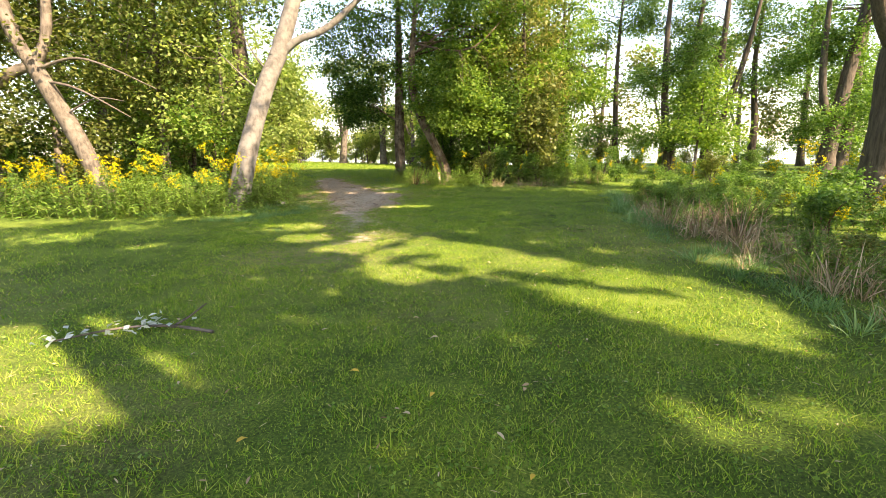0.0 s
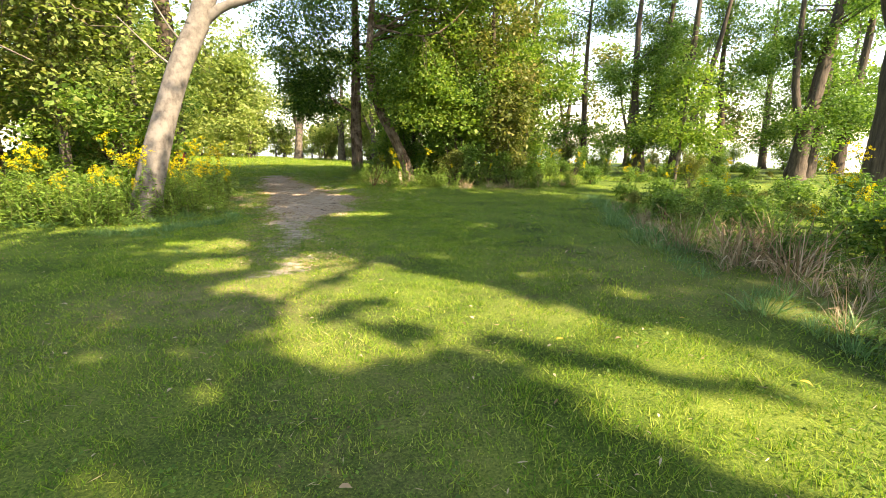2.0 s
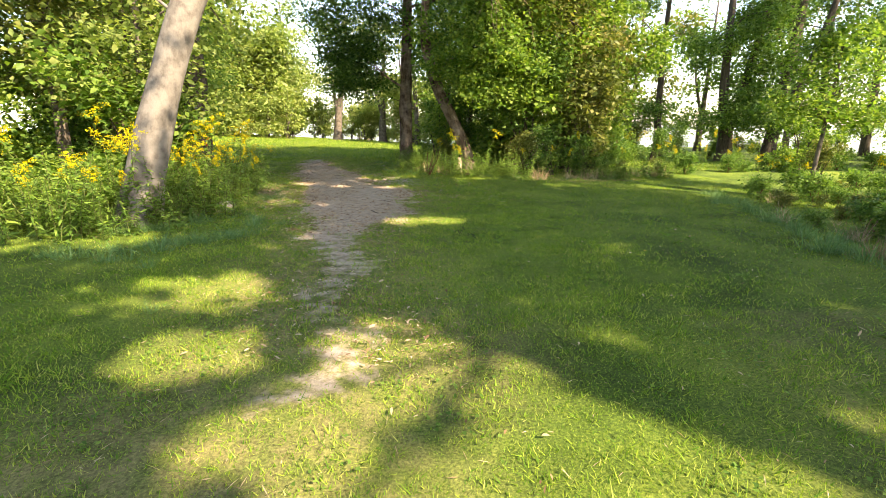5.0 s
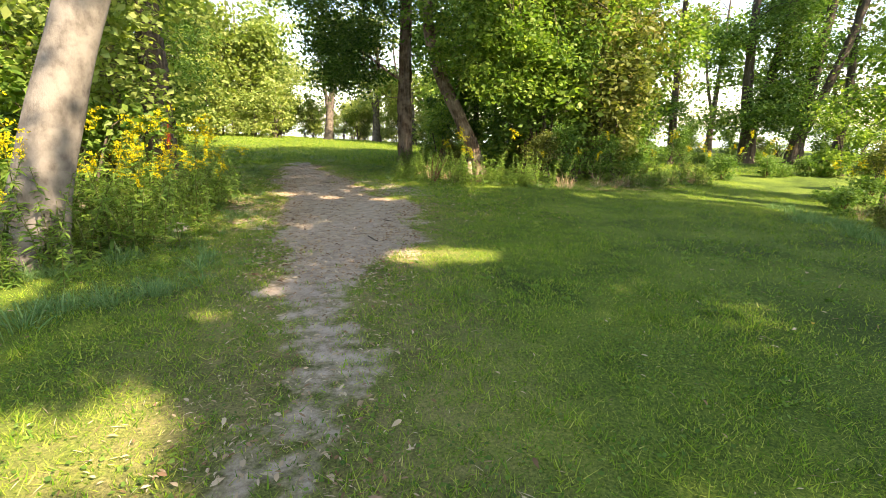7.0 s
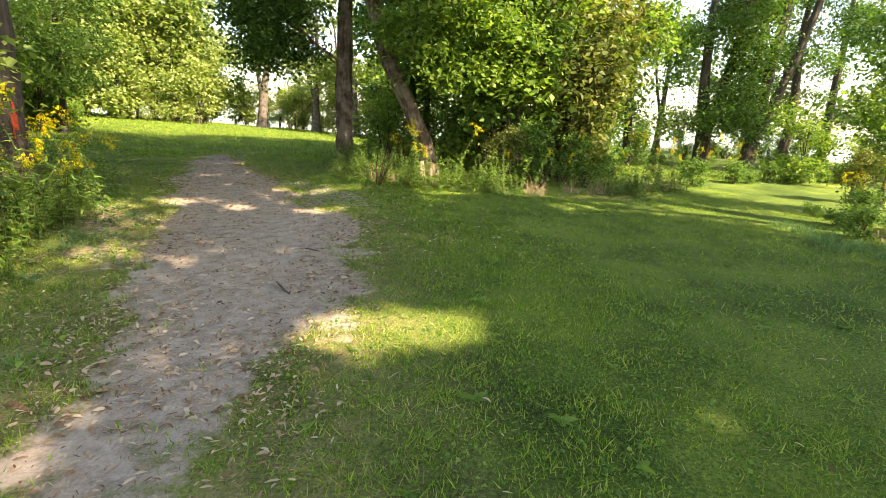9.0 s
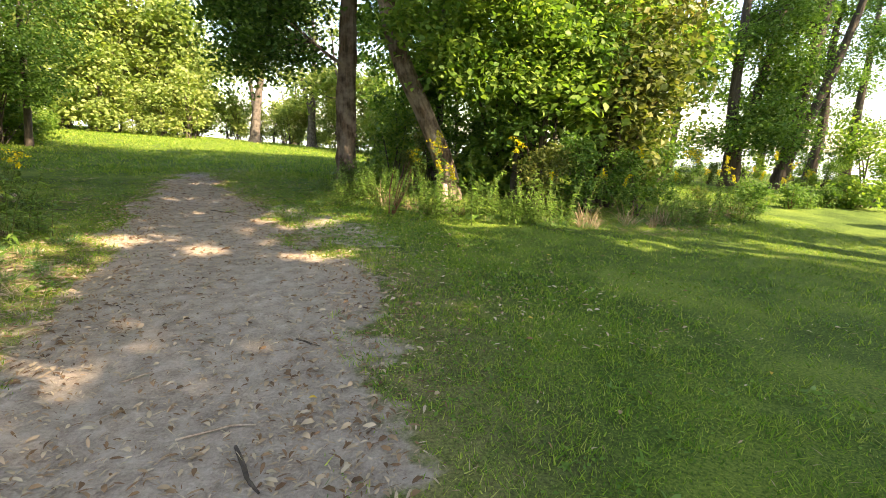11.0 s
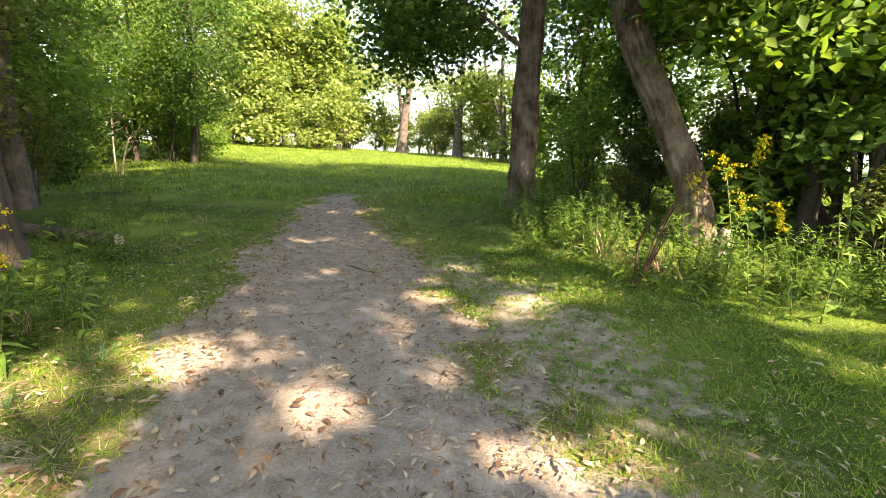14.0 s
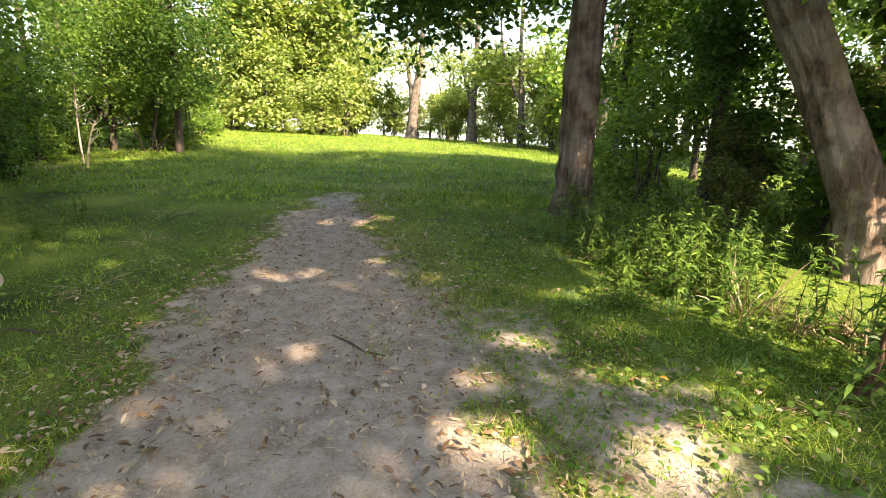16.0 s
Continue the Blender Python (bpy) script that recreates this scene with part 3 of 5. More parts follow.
def put(ob, x, y, turn=0.0, size=1.0, lift=0.0, tilt=0.0):
    """Stand a prototype or its copy on the ground."""
    m = pose(x, y, float(height(x, y)) + lift, tilt, 0, turn) @ Matrix.Scale(size, 4)
    if not ob.get("placed"):
        ob["placed"] = 1
        ob.matrix_basis = m
        return ob
    return copy_thing(ob, m)


def scatter(protos, places, rng, low=0.8, high=1.2):
    for k, (x, y, s) in enumerate(places):
        put(protos[rng.integers(len(protos))], x, y, rng.uniform(0, 360), s * rng.uniform(low, high))


# ---- ground and water ----
def axis(lo, hi, step, reach):
    fine_part = np.arange(lo, hi + 1e-6, step)
    out_steps = np.cumsum(0.4 * 1.16 ** np.arange(48))
    out_steps = out_steps[out_steps < reach]
    return np.concatenate([lo - out_steps[::-1], fine_part, hi + out_steps])


gx, gy = axis(-7.5, 5.5, 0.15, 2600), axis(-1, 28, 0.15, 2600)
GX, GY = np.meshgrid(gx, gy, indexing="ij")
GZ = height(GX, GY)
ni, nj = GX.shape
ii, jj = np.meshgrid(np.arange(ni - 1), np.arange(nj - 1), indexing="ij")
gf = np.stack([ii * nj + jj, (ii + 1) * nj + jj, (ii + 1) * nj + jj + 1, ii * nj + jj + 1], -1).reshape(-1, 4)
DIRT = dirt(GX, GY)
ground = mesh_object("ground", np.stack([GX, GY, GZ - 0.02 * DIRT], -1).reshape(-1, 3), gf, GROUND, smooth_faces=True)
tagged(ground, "mown grass ground with a trodden sandy path", "ground", kind="structure")
for nm, val in (("dirt", DIRT), ("dry", dryness(GX, GY))):
    at = ground.data.attributes.new(nm, "FLOAT", "POINT")
    at.data.foreach_set("value", val.reshape(-1).astype(np.float32))
lake = mesh_object("water", [(-2500, 95, -5), (2500, 95, -5), (2500, 2500, -5), (-2500, 2500, -5), (55, -2500, -5), (2500, -2500, -5), (2500, 95, -5), (55, 95, -5)],
                   np.array([[0, 1, 2, 3], [4, 5, 6, 7]]), WATER)
tagged(lake, "pale lake water beyond the trees", "water", kind="structure")

# ---- trees beside the path ----
rng = np.random.default_rng(21)
birch = tree("leaning_tree", -5.5, 12.6, "thick leaning tree with smooth pale grey bark, forked", [
    [(0, 0, 0, 0.33), (0.10, 0.1, 0.6, 0.285), (0.42, 0.3, 1.8, 0.245), (0.85, 0.6, 3.2, 0.225), (1.2, 0.9, 4.1, 0.225)],
    [(1.15, 0.85, 4.0, 0.22), (1.55, 1.1, 5.2, 0.2), (2.0, 1.5, 7.0, 0.15), (2.3, 1.9, 9.5, 0.08)]],
    [(2.0, 2, 9.5, 2.8, 2.8, 1.6), (3.8, 2.0, 7.6, 1.6, 1.6, 0.9), (0, 1.5, 9.0, 2.4, 2.2, 1.5), (4.4, 1.2, 6.0, 0.8, 0.8, 0.35)],
    9000, 0.13, BARK_PALE, LEAF_MID, 1, limbs=7, sides=28, rough=0.05, flare=0.35, twigs=30,
    extra=[[(1.2, 0.9, 4.05, 0.12), (1.7, 0.95, 4.45, 0.10), (2.5, 1.0, 4.75, 0.09), (3.4, 1.1, 5.5, 0.07), (4.4, 1.2, 6.3, 0.04)],
           [(1.0, 0.7, 3.6, 0.03), (0.75, 0.6, 3.9, 0.025), (0.45, 0.5, 4.5, 0.012)], [(0.8, 0.6, 3.1, 0.03), (0.4, 0.5, 3.45, 0.022), (-0.2, 0.4, 4.1, 0.01)]])
tree("forked_tree", -9.2, 13.2, "brown grey tree leaning over, forked low with a bough", [
    [(0, 0, 0, 0.25), (-0.25, 0, 0.9, 0.23), (-0.8, 0, 2.4, 0.21), (-1.5, 0, 4.0, 0.2)],
    [(-1.5, 0, 3.95, 0.17), (-1.9, 0, 4.9, 0.16), (-2.4, 0.2, 7.5, 0.1)],
    [(-1.45, 0, 3.9, 0.13), (-1.1, 0.2, 4.9, 0.12), (-0.9, 0.3, 7.5, 0.07)]],
    [(-1.5, 1.5, 7.5, 3.2, 2.4, 1.8), (-3.5, 0.5, 6.0, 1.8, 1.8, 1.2), (1.4, 1.5, 6.5, 2.0, 2.0, 1.4)], 8000, 0.13, BARK_GREY, LEAF_OLIVE, 2, limbs=7, sides=18,
    extra=[[(-1.45, 0, 3.9, 0.14), (-2.2, -0.1, 3.6, 0.13), (-3.2, -0.2, 2.7, 0.12), (-4.4, -0.3, 1.2, 0.1)],
           [(-1.3, 0, 3.5, 0.04), (-0.2, -0.3, 3.25, 0.03), (1.2, -0.5, 2.5, 0.012)], [(-1.4, 0, 3.8, 0.05), (0.0, -0.2, 4.0, 0.03), (1.9, -0.4, 3.2, 0.012)], [(-0.9, 0, 2.6, 0.03), (0.2, -0.3, 3.0, 0.02), (1.1, -0.5, 2.9, 0.01)]])
marked = tree("marked_tree", -8.0, 19.9, "stout dark brown tree with an orange-red paint mark", [
    [(0, 0, 0, 0.37), (0.02, 0, 1.2, 0.33), (0.1, 0, 3.0, 0.30), (0.12, 0, 5.5, 0.26), (0, 0, 9.5, 0.14)]],
    [(0, 0, 9, 3.2, 3.2, 2.0), (-1.5, -1.8, 6.5, 2.2, 2.2, 1.3), (1.2, 0.4, 7.4, 1.6, 1.6, 1.0)], 9000, 0.13, BARK_DARK, LEAF_MID, 3, limbs=8, sides=26, flare=0.3)
# the paint mark: a streaky patch just proud of the bark, towards the path
mark_v, mark_f = [], []
for k, (a0, a1, z0, z1) in enumerate([(-40, -24, 1.02, 1.3), (-33, -27, 1.28, 1.52), (-40, -35, 0.86, 1.05)]):
    aa, zz = np.meshgrid(np.radians(np.linspace(a0, a1, 6)), np.linspace(z0, z1, 6), indexing="ij")
    rr = 0.352 - 0.012 * zz + 0.02
    mark_v.append(np.stack([0.03 * zz + rr * np.cos(aa), rr * np.sin(aa), zz], -1).reshape(-1, 3))
    i, j = np.meshgrid(np.arange(5), np.arange(5), indexing="ij")
    mark_f.append(np.stack([i * 6 + j, (i + 1) * 6 + j, (i + 1) * 6 + j + 1, i * 6 + j + 1], -1).reshape(-1, 4))
mv, mf = merged(list(zip(mark_v, mark_f)))
mesh_object("paint_mark", mv, mf, PAINT, marked, "faded orange-red paint mark", True)

tree("furrowed_tree", -2.15, 25.2, "straight tree with shaggy reddish brown bark", [
    [(0, 0, 0, 0.26), (0.0, 0, 1.0, 0.235), (0.02, 0, 3.0, 0.22), (0.1, 0.1, 6.0, 0.17), (0.2, 0.2, 11, 0.06)]],
    [(-0.6, 0.4, 8.5, 3.0, 3.0, 2.4), (-1.5, -0.2, 4.3, 1.2, 1.2, 0.7), (-2.2, 0.4, 3.4, 0.9, 1.0, 0.6), (-1.9, -0.8, 3.3, 0.9, 0.8, 0.5), (-2.6, 0.6, 4.2, 1.2, 1.2, 0.7), (0.9, 0.8, 4.2, 1.0, 0.8, 0.7), (-1.1, 0.5, 3.3, 0.8, 0.8, 0.4), (-1.6, -0.4, 3.9, 1.2, 1.0, 0.6), (-2.4, -0.2, 4.4, 1.1, 1.1, 0.6), (-0.9, -0.6, 4.4, 0.9, 0.7, 0.5), (0.1, -0.9, 5.6, 1.6, 0.9, 1.1), (-0.9, -1.2, 7.2, 1.6, 1.0, 1.0), (-2.3, 0.3, 5.3, 1.7, 1.8, 1.3), (-2.6, 0.2, 3.6, 1.1, 1.3, 0.8), (1.5, 0.5, 6.0, 2.2, 2.0, 1.6), (0.3, -0.6, 11, 2.6, 2.6, 2), (-0.5, -3.0, 11.5, 3.6, 3.0, 1.5), (-3.0, 0, 11.5, 3.0, 3.0, 1.5), (2.5, -2, 11.5, 3, 3, 1.4), (-1.8, -0.8, 6.9, 1.8, 1.8, 1.2), (-3.0, 0.2, 4.6, 1.2, 1.2, 0.9), (-3.4, 0.6, 6.0, 1.4, 1.4, 1.1), (-1.6, -0.3, 2.9, 0.9, 0.9, 0.6), (-2.5, 0.2, 2.8, 0.8, 0.8, 0.5), (-1.0, 0.3, 5.2, 1.3, 1.2, 0.9), (-3.4, 0.3, 7.6, 1.4, 1.4, 1.0)],
    44000, 0.13, BARK_BROWN, LEAF_DARK, 4, limbs=12, sides=64, rough=0.13, cluster=44, spread=0.32, ridges=11,
    extra=[[(0.1, -0.1, 2.9, 0.05), (-0.3, -0.35, 3.05, 0.045), (-0.75, -0.6, 3.35, 0.03)]])
tree("leaning_trunk_tree", 0.3, 22.75, "thick brown tree leaning over the weeds", [
    [(0, 0, 0, 0.23), (-0.12, 0, 0.6, 0.21), (-0.6, 0.1, 1.7, 0.195), (-1.3, 0.15, 3.2, 0.18), (-1.6, 0.3, 5.0, 0.15), (-1.2, 0.4, 9.0, 0.07)]],
    [(-0.6, 0.5, 8.5, 2.6, 2.4, 2.0), (1.2, 0.2, 6.5, 2.2, 2.0, 1.6), (0.4, -0.6, 4.6, 1.5, 1.2, 0.9), (-1.2, -0.5, 4.6, 1.1, 0.8, 0.8), (1.2, -1.0, 3.2, 1.2, 0.9, 0.7), (0.6, -1.6, 3.7, 1.2, 0.8, 0.5), (1.7, -1.0, 2.6, 0.8, 0.6, 0.5), (-0.9, -0.8, 3.4, 0.9, 0.5, 0.6), (-0.3, -1.0, 2.9, 0.7, 0.5, 0.4), (0.4, -1.3, 2.6, 0.8, 0.6, 0.5)], 17000, 0.145, BARK_BROWN, LEAF_MID, 5, flare=0.2, limbs=10, sides=64, cluster=44, spread=0.3, ridges=11)
for k, (x, y, h, r, lx, mat) in enumerate([(1.9, 23.2, 9, 0.12, 0.4, LEAF_MID), (4.3, 23.6, 8.5, 0.14, -0.3, LEAF_OLIVE), (3.0, 26.0, 11, 0.2, 0.3, LEAF_MID), (6.2, 26.5, 9.5, 0.17, 0.3, LEAF_MID),
                                           (0.6, 27.5, 12, 0.12, 0.1, LEAF_DARK), (4.6, 29.5, 12, 0.2, 0.6, LEAF_OLIVE), (-0.4, 31.5, 8, 0.1, 0.2, LEAF_DARK), (2.2, 33.0, 8, 0.1, -0.3, LEAF_DARK)]):
    tree("thicket_tree", x, y, "slender tree in the leafy thicket", [[(0, 0, 0, r), (lx * 0.3, 0, h * 0.3, r * 0.85), (lx, 0.1, h * 0.7, r * 0.6), (lx * 1.2, 0, h, 0.04)]],
         [(lx, 0, h * 0.85, 2.0, 2.0, 2.0), (lx - 0.9, -0.4, h * 0.6, 1.6, 1.4, 1.3), (lx + 1.0, -0.3, h * 0.48, 1.5, 1.3, 1.2), (0.2, -0.6, h * 0.33, 1.2, 0.9, 0.8)],
         8500, 0.17, BARK_DARK, mat, 30 + k, "trees of the thicket", limbs=11, sides=12, cluster=44, spread=0.3)

# right-hand wood: tall thin trees against the sky
def tall_tree(x, y, seed, stems, top, leaves=7000, spread=3.2, mat=None, bark_mat=None, low=0.13, gaps=False, size=0.16):
    r2 = np.random.default_rng(seed)
    blobs = []
    for k in range(17):
        a = r2.uniform(0, 6.28)
        rr = spread * r2.uniform(0.15, 0.95)
        w = spread * r2.uniform(0.2, 0.38)
        blobs.append((rr * math.cos(a), rr * math.sin(a), top * r2.uniform(low, 1.0), w, w, w * 0.5))
    return tree("tall_tree", x, y, "tall dark-barked tree with open leafy crown", stems, blobs, int(leaves * 1.7), size, bark_mat or BARK_DARK, mat or LEAF_DARK, seed,
                "tall trees of the wood", limbs=12, sides=14, cluster=34, spread=0.5, twigs=50, gaps=gaps)


tall_tree(15.6, 33, 51, [[(0, 0, 0, 0.42), (0.0, 0, 1.4, 0.36), (-0.5, 0, 4, 0.24), (-0.7, 0, 9, 0.16), (-0.5, 0, 14, 0.07)],
                         [(0, 0, 1.2, 0.26), (0.6, 0, 4, 0.22), (1.3, 0, 9, 0.15), (1.7, 0, 14, 0.06)]], 15, 11000)
tall_tree(17.6, 32.2, 52, [[(0, 0, 0, 0.4), (0.1, 0, 1.2, 0.34), (0.3, 0, 4.5, 0.25), (0.6, 0, 9, 0.17), (0.7, 0, 14, 0.07)],
                           [(0.1, 0, 1.0, 0.24), (1.2, 0, 4.2, 0.2), (2.2, 0, 8, 0.15), (3.0, 0, 13, 0.06)]], 15, 11000)
tall_tree(13.2, 36, 53, [[(0, 0, 0, 0.26), (-0.3, 0, 3, 0.2), (-0.4, 0, 8, 0.14), (-0.2, 0, 13, 0.05)]], 14, 8000, 2.8)
tall_tree(20.5, 25.6, 54, [[(0, 0, 0, 0.42), (0.1, 0, 2, 0.36), (0.5, 0, 5, 0.3), (1.0, 0, 9, 0.2), (1.2, 0, 13, 0.08)],
                           [(0, 0, 2.4, 0.2), (-0.6, 0.2, 5, 0.17), (-0.8, 0.3, 11, 0.06)]], 14, 10000, 3.4)
tall_tree(22.8, 27.5, 55, [[(0, 0, 0, 0.38), (0.2, 0, 3, 0.3), (0.3, 0, 8, 0.2), (0.2, 0, 13, 0.08)]], 14, 9000, 3.2)
tall_tree(23.0, 36, 56, [[(0, 0, 0, 0.3), (0.2, 0, 3, 0.24), (-0.3, 0, 8, 0.16), (0.2, 0, 14, 0.06)]], 14, 8000)
tall_tree(9.0, 37, 57, [[(0, 0, 0, 0.24), (0.2, 0, 3, 0.2), (0.5, 0, 8, 0.14), (0.4, 0, 12, 0.05)]], 12, 8000, 2.8, LEAF_MID, low=0.3)
tall_tree(27, 30, 58, [[(0, 0, 0, 0.35), (0.2, 0, 3, 0.3), (0.6, 0, 8, 0.2), (0.6, 0, 13, 0.06)]], 14, 8000)
tall_tree(30, 40, 59, [[(0, 0, 0, 0.3), (-0.2, 0, 3, 0.26), (-0.4, 0, 8, 0.18), (-0.6, 0, 13, 0.06)]], 14, 8000, 3.6)
# big dark tree whose crown reaches over the lawn, and its neighbours that shade the walk
tree("big_tree", 12.5, 13.6, "massive dark trunk dividing low into heavy boughs", [
    [(0, 0, 0, 0.5), (0, 0, 1.5, 0.44), (0.05, 0, 4.2, 0.42), (0.5, 0, 8.5, 0.3), (0.2, 0, 16, 0.12)]],
    [(-3.5, -1, 10.5, 3.6, 4.2, 1.6), (-6.0, -2.5, 10, 2.6, 3.0, 1.3), (1.5, 1.0, 11, 3.5, 3.5, 2.2), (-2.0, -5.0, 10, 2.6, 2.6, 1.4), (-6.8, 1.5, 10.5, 2.6, 3.0, 1.2), (-8.5, -0.5, 10.5, 2.4, 3.0, 1.1), (-7.5, 0.5, 16, 3.6, 3.2, 1.4), (-4.5, 3.5, 16.5, 3.4, 3.0, 1.4), (-1.0, 0, 16, 3.5, 3.5, 1.8), (-9.0, 4.0, 16, 3.0, 3.0, 1.2), (-11.0, 1.5, 16, 3.0, 3.0, 1.2), (-5.5, 0.5, 16.5, 3.0, 3.0, 1.2), (-9.0, -2.5, 16, 3.2, 3.0, 1.2), (-6.5, -3.0, 16, 3.0, 3.0, 1.2)], 54000, 0.26, BARK_DARK, LEAF_DARK, 60,
    limbs=10, sides=24, cluster=40, spread=0.55, gaps=True, twigs=0,
    extra=[[(0, 0, 3.9, 0.24), (-0.7, 0, 5.0, 0.2), (-1.3, -0.2, 6.4, 0.17), (-3.4, -0.8, 9.6, 0.1)]])
for k, (x, y, h, r) in enumerate([(9.3, 7.0, 10.5, 5.9), (9.0, 0.5, 10.5, 5.6), (8.0, -6.0, 10.5, 4.8), (3.0, -8.5, 10.5, 4.6), (15.0, 4.0, 13, 4.2), (14, -4, 13, 4.4), (4.4, -2.6, 10.5, 5.4)]):
    blobs = [(r * 0.62 * math.cos(a), r * 0.62 * math.sin(a), h + 0.7 * math.sin(3 * a), r * 0.55, r * 0.55, 1.5) for a in np.arange(0, 6.2, 1.05)] + [(0, 0, h + 1.2, r * 0.5, r * 0.5, 1.4)]
    tree("shade_tree", x, y, "broad leafy tree shading the lawn", [[(0, 0, 0, 0.36), (0.1, 0, 2, 0.3), (0, 0.1, 6, 0.22), (0, 0, h, 0.12)]], blobs,
         17000, 0.25, BARK_DARK, LEAF_DARK, 70 + k, "shade trees beside the lawn", limbs=8, sides=12, cluster=40, spread=0.55, gaps=True, twigs=0)

# far trees beyond the crest of the lawn; the pale leaf colour paints in haze
def far_tree(x, y, h, seed, mat, lean=0.3, leaves=6000, r=2.6, rad=0.22, low=0.35, size=0.24):
    r2 = np.random.default_rng(seed)
    blobs = [(r * r2.uniform(-0.9, 0.9), r * r2.uniform(-0.7, 0.7), h * r2.uniform(low, 1.0), r * r2.uniform(0.3, 0.5), r * 0.4, r * r2.uniform(0.22, 0.4)) for k in range(14)]
    return tree("far_tree", x, y, "tree at the lawn's far edge, the palest coloured for haze", [[(0, 0, 0, rad), (lean * 0.3, 0, h * 0.25, rad * 0.8), (lean, 0, h * 0.6, rad * 0.5), (lean, 0, h, 0.04)],
                [(lean * 0.2, 0, h * 0.22, rad * 0.5), (lean - 1.0, 0, h * 0.5, rad * 0.35), (lean - 1.4, 0, h * 0.8, 0.04)]], blobs, leaves, size, BARK_GREY, mat, seed,
                "trees at the lawn's far edge", limbs=8, sides=10, cluster=24, spread=0.5, twigs=30)


far_tree(-10.6, 52, 10, 81, LEAF_PALE_HAZE, 0.8, 3200, 3.0, 0.4, 0.5)
far_tree(-6.4, 53, 11, 82, LEAF_PALE_HAZE, 0.3, 5000, 2.8, 0.36, 0.3)
for k, (x, y, h, mat, n, low) in enumerate([(-17.8, 52, 11, LEAF_PALE_HAZE, 9000, 0.1), (-20.5, 49, 12, LEAF_PALE_HAZE, 10000, 0.06), (-24, 46, 12, LEAF_PALE_HAZE, 10000, 0.05), 
                                            (-2.8, 50, 11, LEAF_PALE_HAZE, 8000, 0.08), (1.5, 46, 11, LEAF_MID, 8000, 0.08), (6, 46, 11, LEAF_MID, 8000, 0.08), (-28, 50, 13, LEAF_PALE_HAZE, 9000, 0.05), (-21, 57, 14, LEAF_PALE_HAZE, 8000, 0.1),
                                            (-26, 56, 14, LEAF_PALE_HAZE, 8000, 0.1), (10.5, 43, 11, LEAF_MID, 7000, 0.08), (15, 46, 12, LEAF_OLIVE, 7000, 0.08), (21, 46, 12, LEAF_MID, 7000, 0.08), (27, 44, 12, LEAF_OLIVE, 7000, 0.1),
                                            (-9.5, 64, 7, LEAF_PALE_HAZE, 5000, 0.05), (-19, 64, 15, LEAF_PALE_HAZE, 9000, 0.1), (35, 38, 12, LEAF_MID, 7000, 0.1), (36, 27, 12, LEAF_OLIVE, 7000, 0.1)]):
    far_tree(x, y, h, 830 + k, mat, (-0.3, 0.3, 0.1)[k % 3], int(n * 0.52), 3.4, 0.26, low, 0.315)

# left wood
for k, (x, y, h, r, mat) in enumerate([(-9.5, 16.5, 10, 0.14, LEAF_OLIVE), (-12.5, 18, 11, 0.2, LEAF_MID), (-15, 15, 11, 0.22, LEAF_OLIVE), (-7.2, 15.8, 7.5, 0.09, LEAF_PALE_HAZE), (-11, 23, 10, 0.18, LEAF_MID),
                                       (-14, 22, 12, 0.2, LEAF_DARK), (-17.5, 19, 12, 0.2, LEAF_OLIVE), (-19.5, 13.5, 12, 0.2, LEAF_MID), (-17, 27, 11, 0.2, LEAF_MID), (-20, 32, 12, 0.2, LEAF_OLIVE),
                                       (-13.5, 12.5, 9, 0.15, LEAF_OLIVE), (-23, 22, 13, 0.2, LEAF_DARK), (-22, 38, 12, 0.2, LEAF_MID), (-15.8, 20.5, 11, 0.2, LEAF_OLIVE), (-19.5, 25.5, 12, 0.2, LEAF_MID), (-11.8, 14.8, 9, 0.12, LEAF_OLIVE)]):
    tree("wood_tree", x, y, "slender leafy tree among the undergrowth", [[(0, 0, 0, r), (0.15, 0, h * 0.3, r * 0.8), (0.3, 0.1, h * 0.7, r * 0.5), (0.3, 0, h, 0.03)]],
         [(0.3, 0, h * 0.85, 2.2, 2.0, 1.6), (-1.1, -0.6, h * 0.62, 1.8, 1.5, 1.2), (1.2, -0.3, h * 0.5, 1.7, 1.5, 1.1), (0, -0.9, h * 0.36, 1.6, 1.2, 0.9), (0.6, 0.4, h * 0.25, 1.4, 1.1, 0.7)],
         8200, 0.14, BARK_GREY, mat, 100 + k, "trees of the wood", limbs=13, sides=10, cluster=44, spread=0.36, twigs=60)
for k, (x, y, h) in enumerate([(-13.0, 25.0, 7.0), (-16.4, 29.6, 7.5), (-11.4, 21.9, 6.0), (-16.6, 32.4, 8.0), (-15.2, 27.4, 5.0), (-16.6, 35.4, 7.5)]):
    tree("drooping_tree", x, y, "dark green tree with open drooping boughs", [[(0, 0, 0, 0.1), (0.2, 0, 1.6, 0.085), (0.5, -0.2, 3.6, 0.06), (0.8, -0.4, h, 0.02)], [(0.1, 0, 0.8, 0.06), (-0.7, -0.2, 2.4, 0.05), (-1.4, -0.3, h * 0.75, 0.02)]],
         [(0.9, -0.4, h * 0.8, 1.7, 1.6, 0.7), (1.9, -0.7, h * 0.5, 1.0, 1.1, 0.5), (-1.3, -0.5, h * 0.62, 1.5, 1.3, 0.6), (0.2, -1.0, h * 0.4, 1.5, 1.0, 0.45), (-0.6, -0.8, h * 0.26, 1.2, 0.9, 0.3), (1.3, -0.4, h * 0.3, 1.0, 0.8, 0.3)],
         9000, 0.10, BARK_DARK, (LEAF_MID, LEAF_DARK, LEAF_OLIVE)[k % 3], 150 + k, "drooping trees beside the lawn", limbs=16, sides=10, cluster=24, spread=0.34, twigs=60)
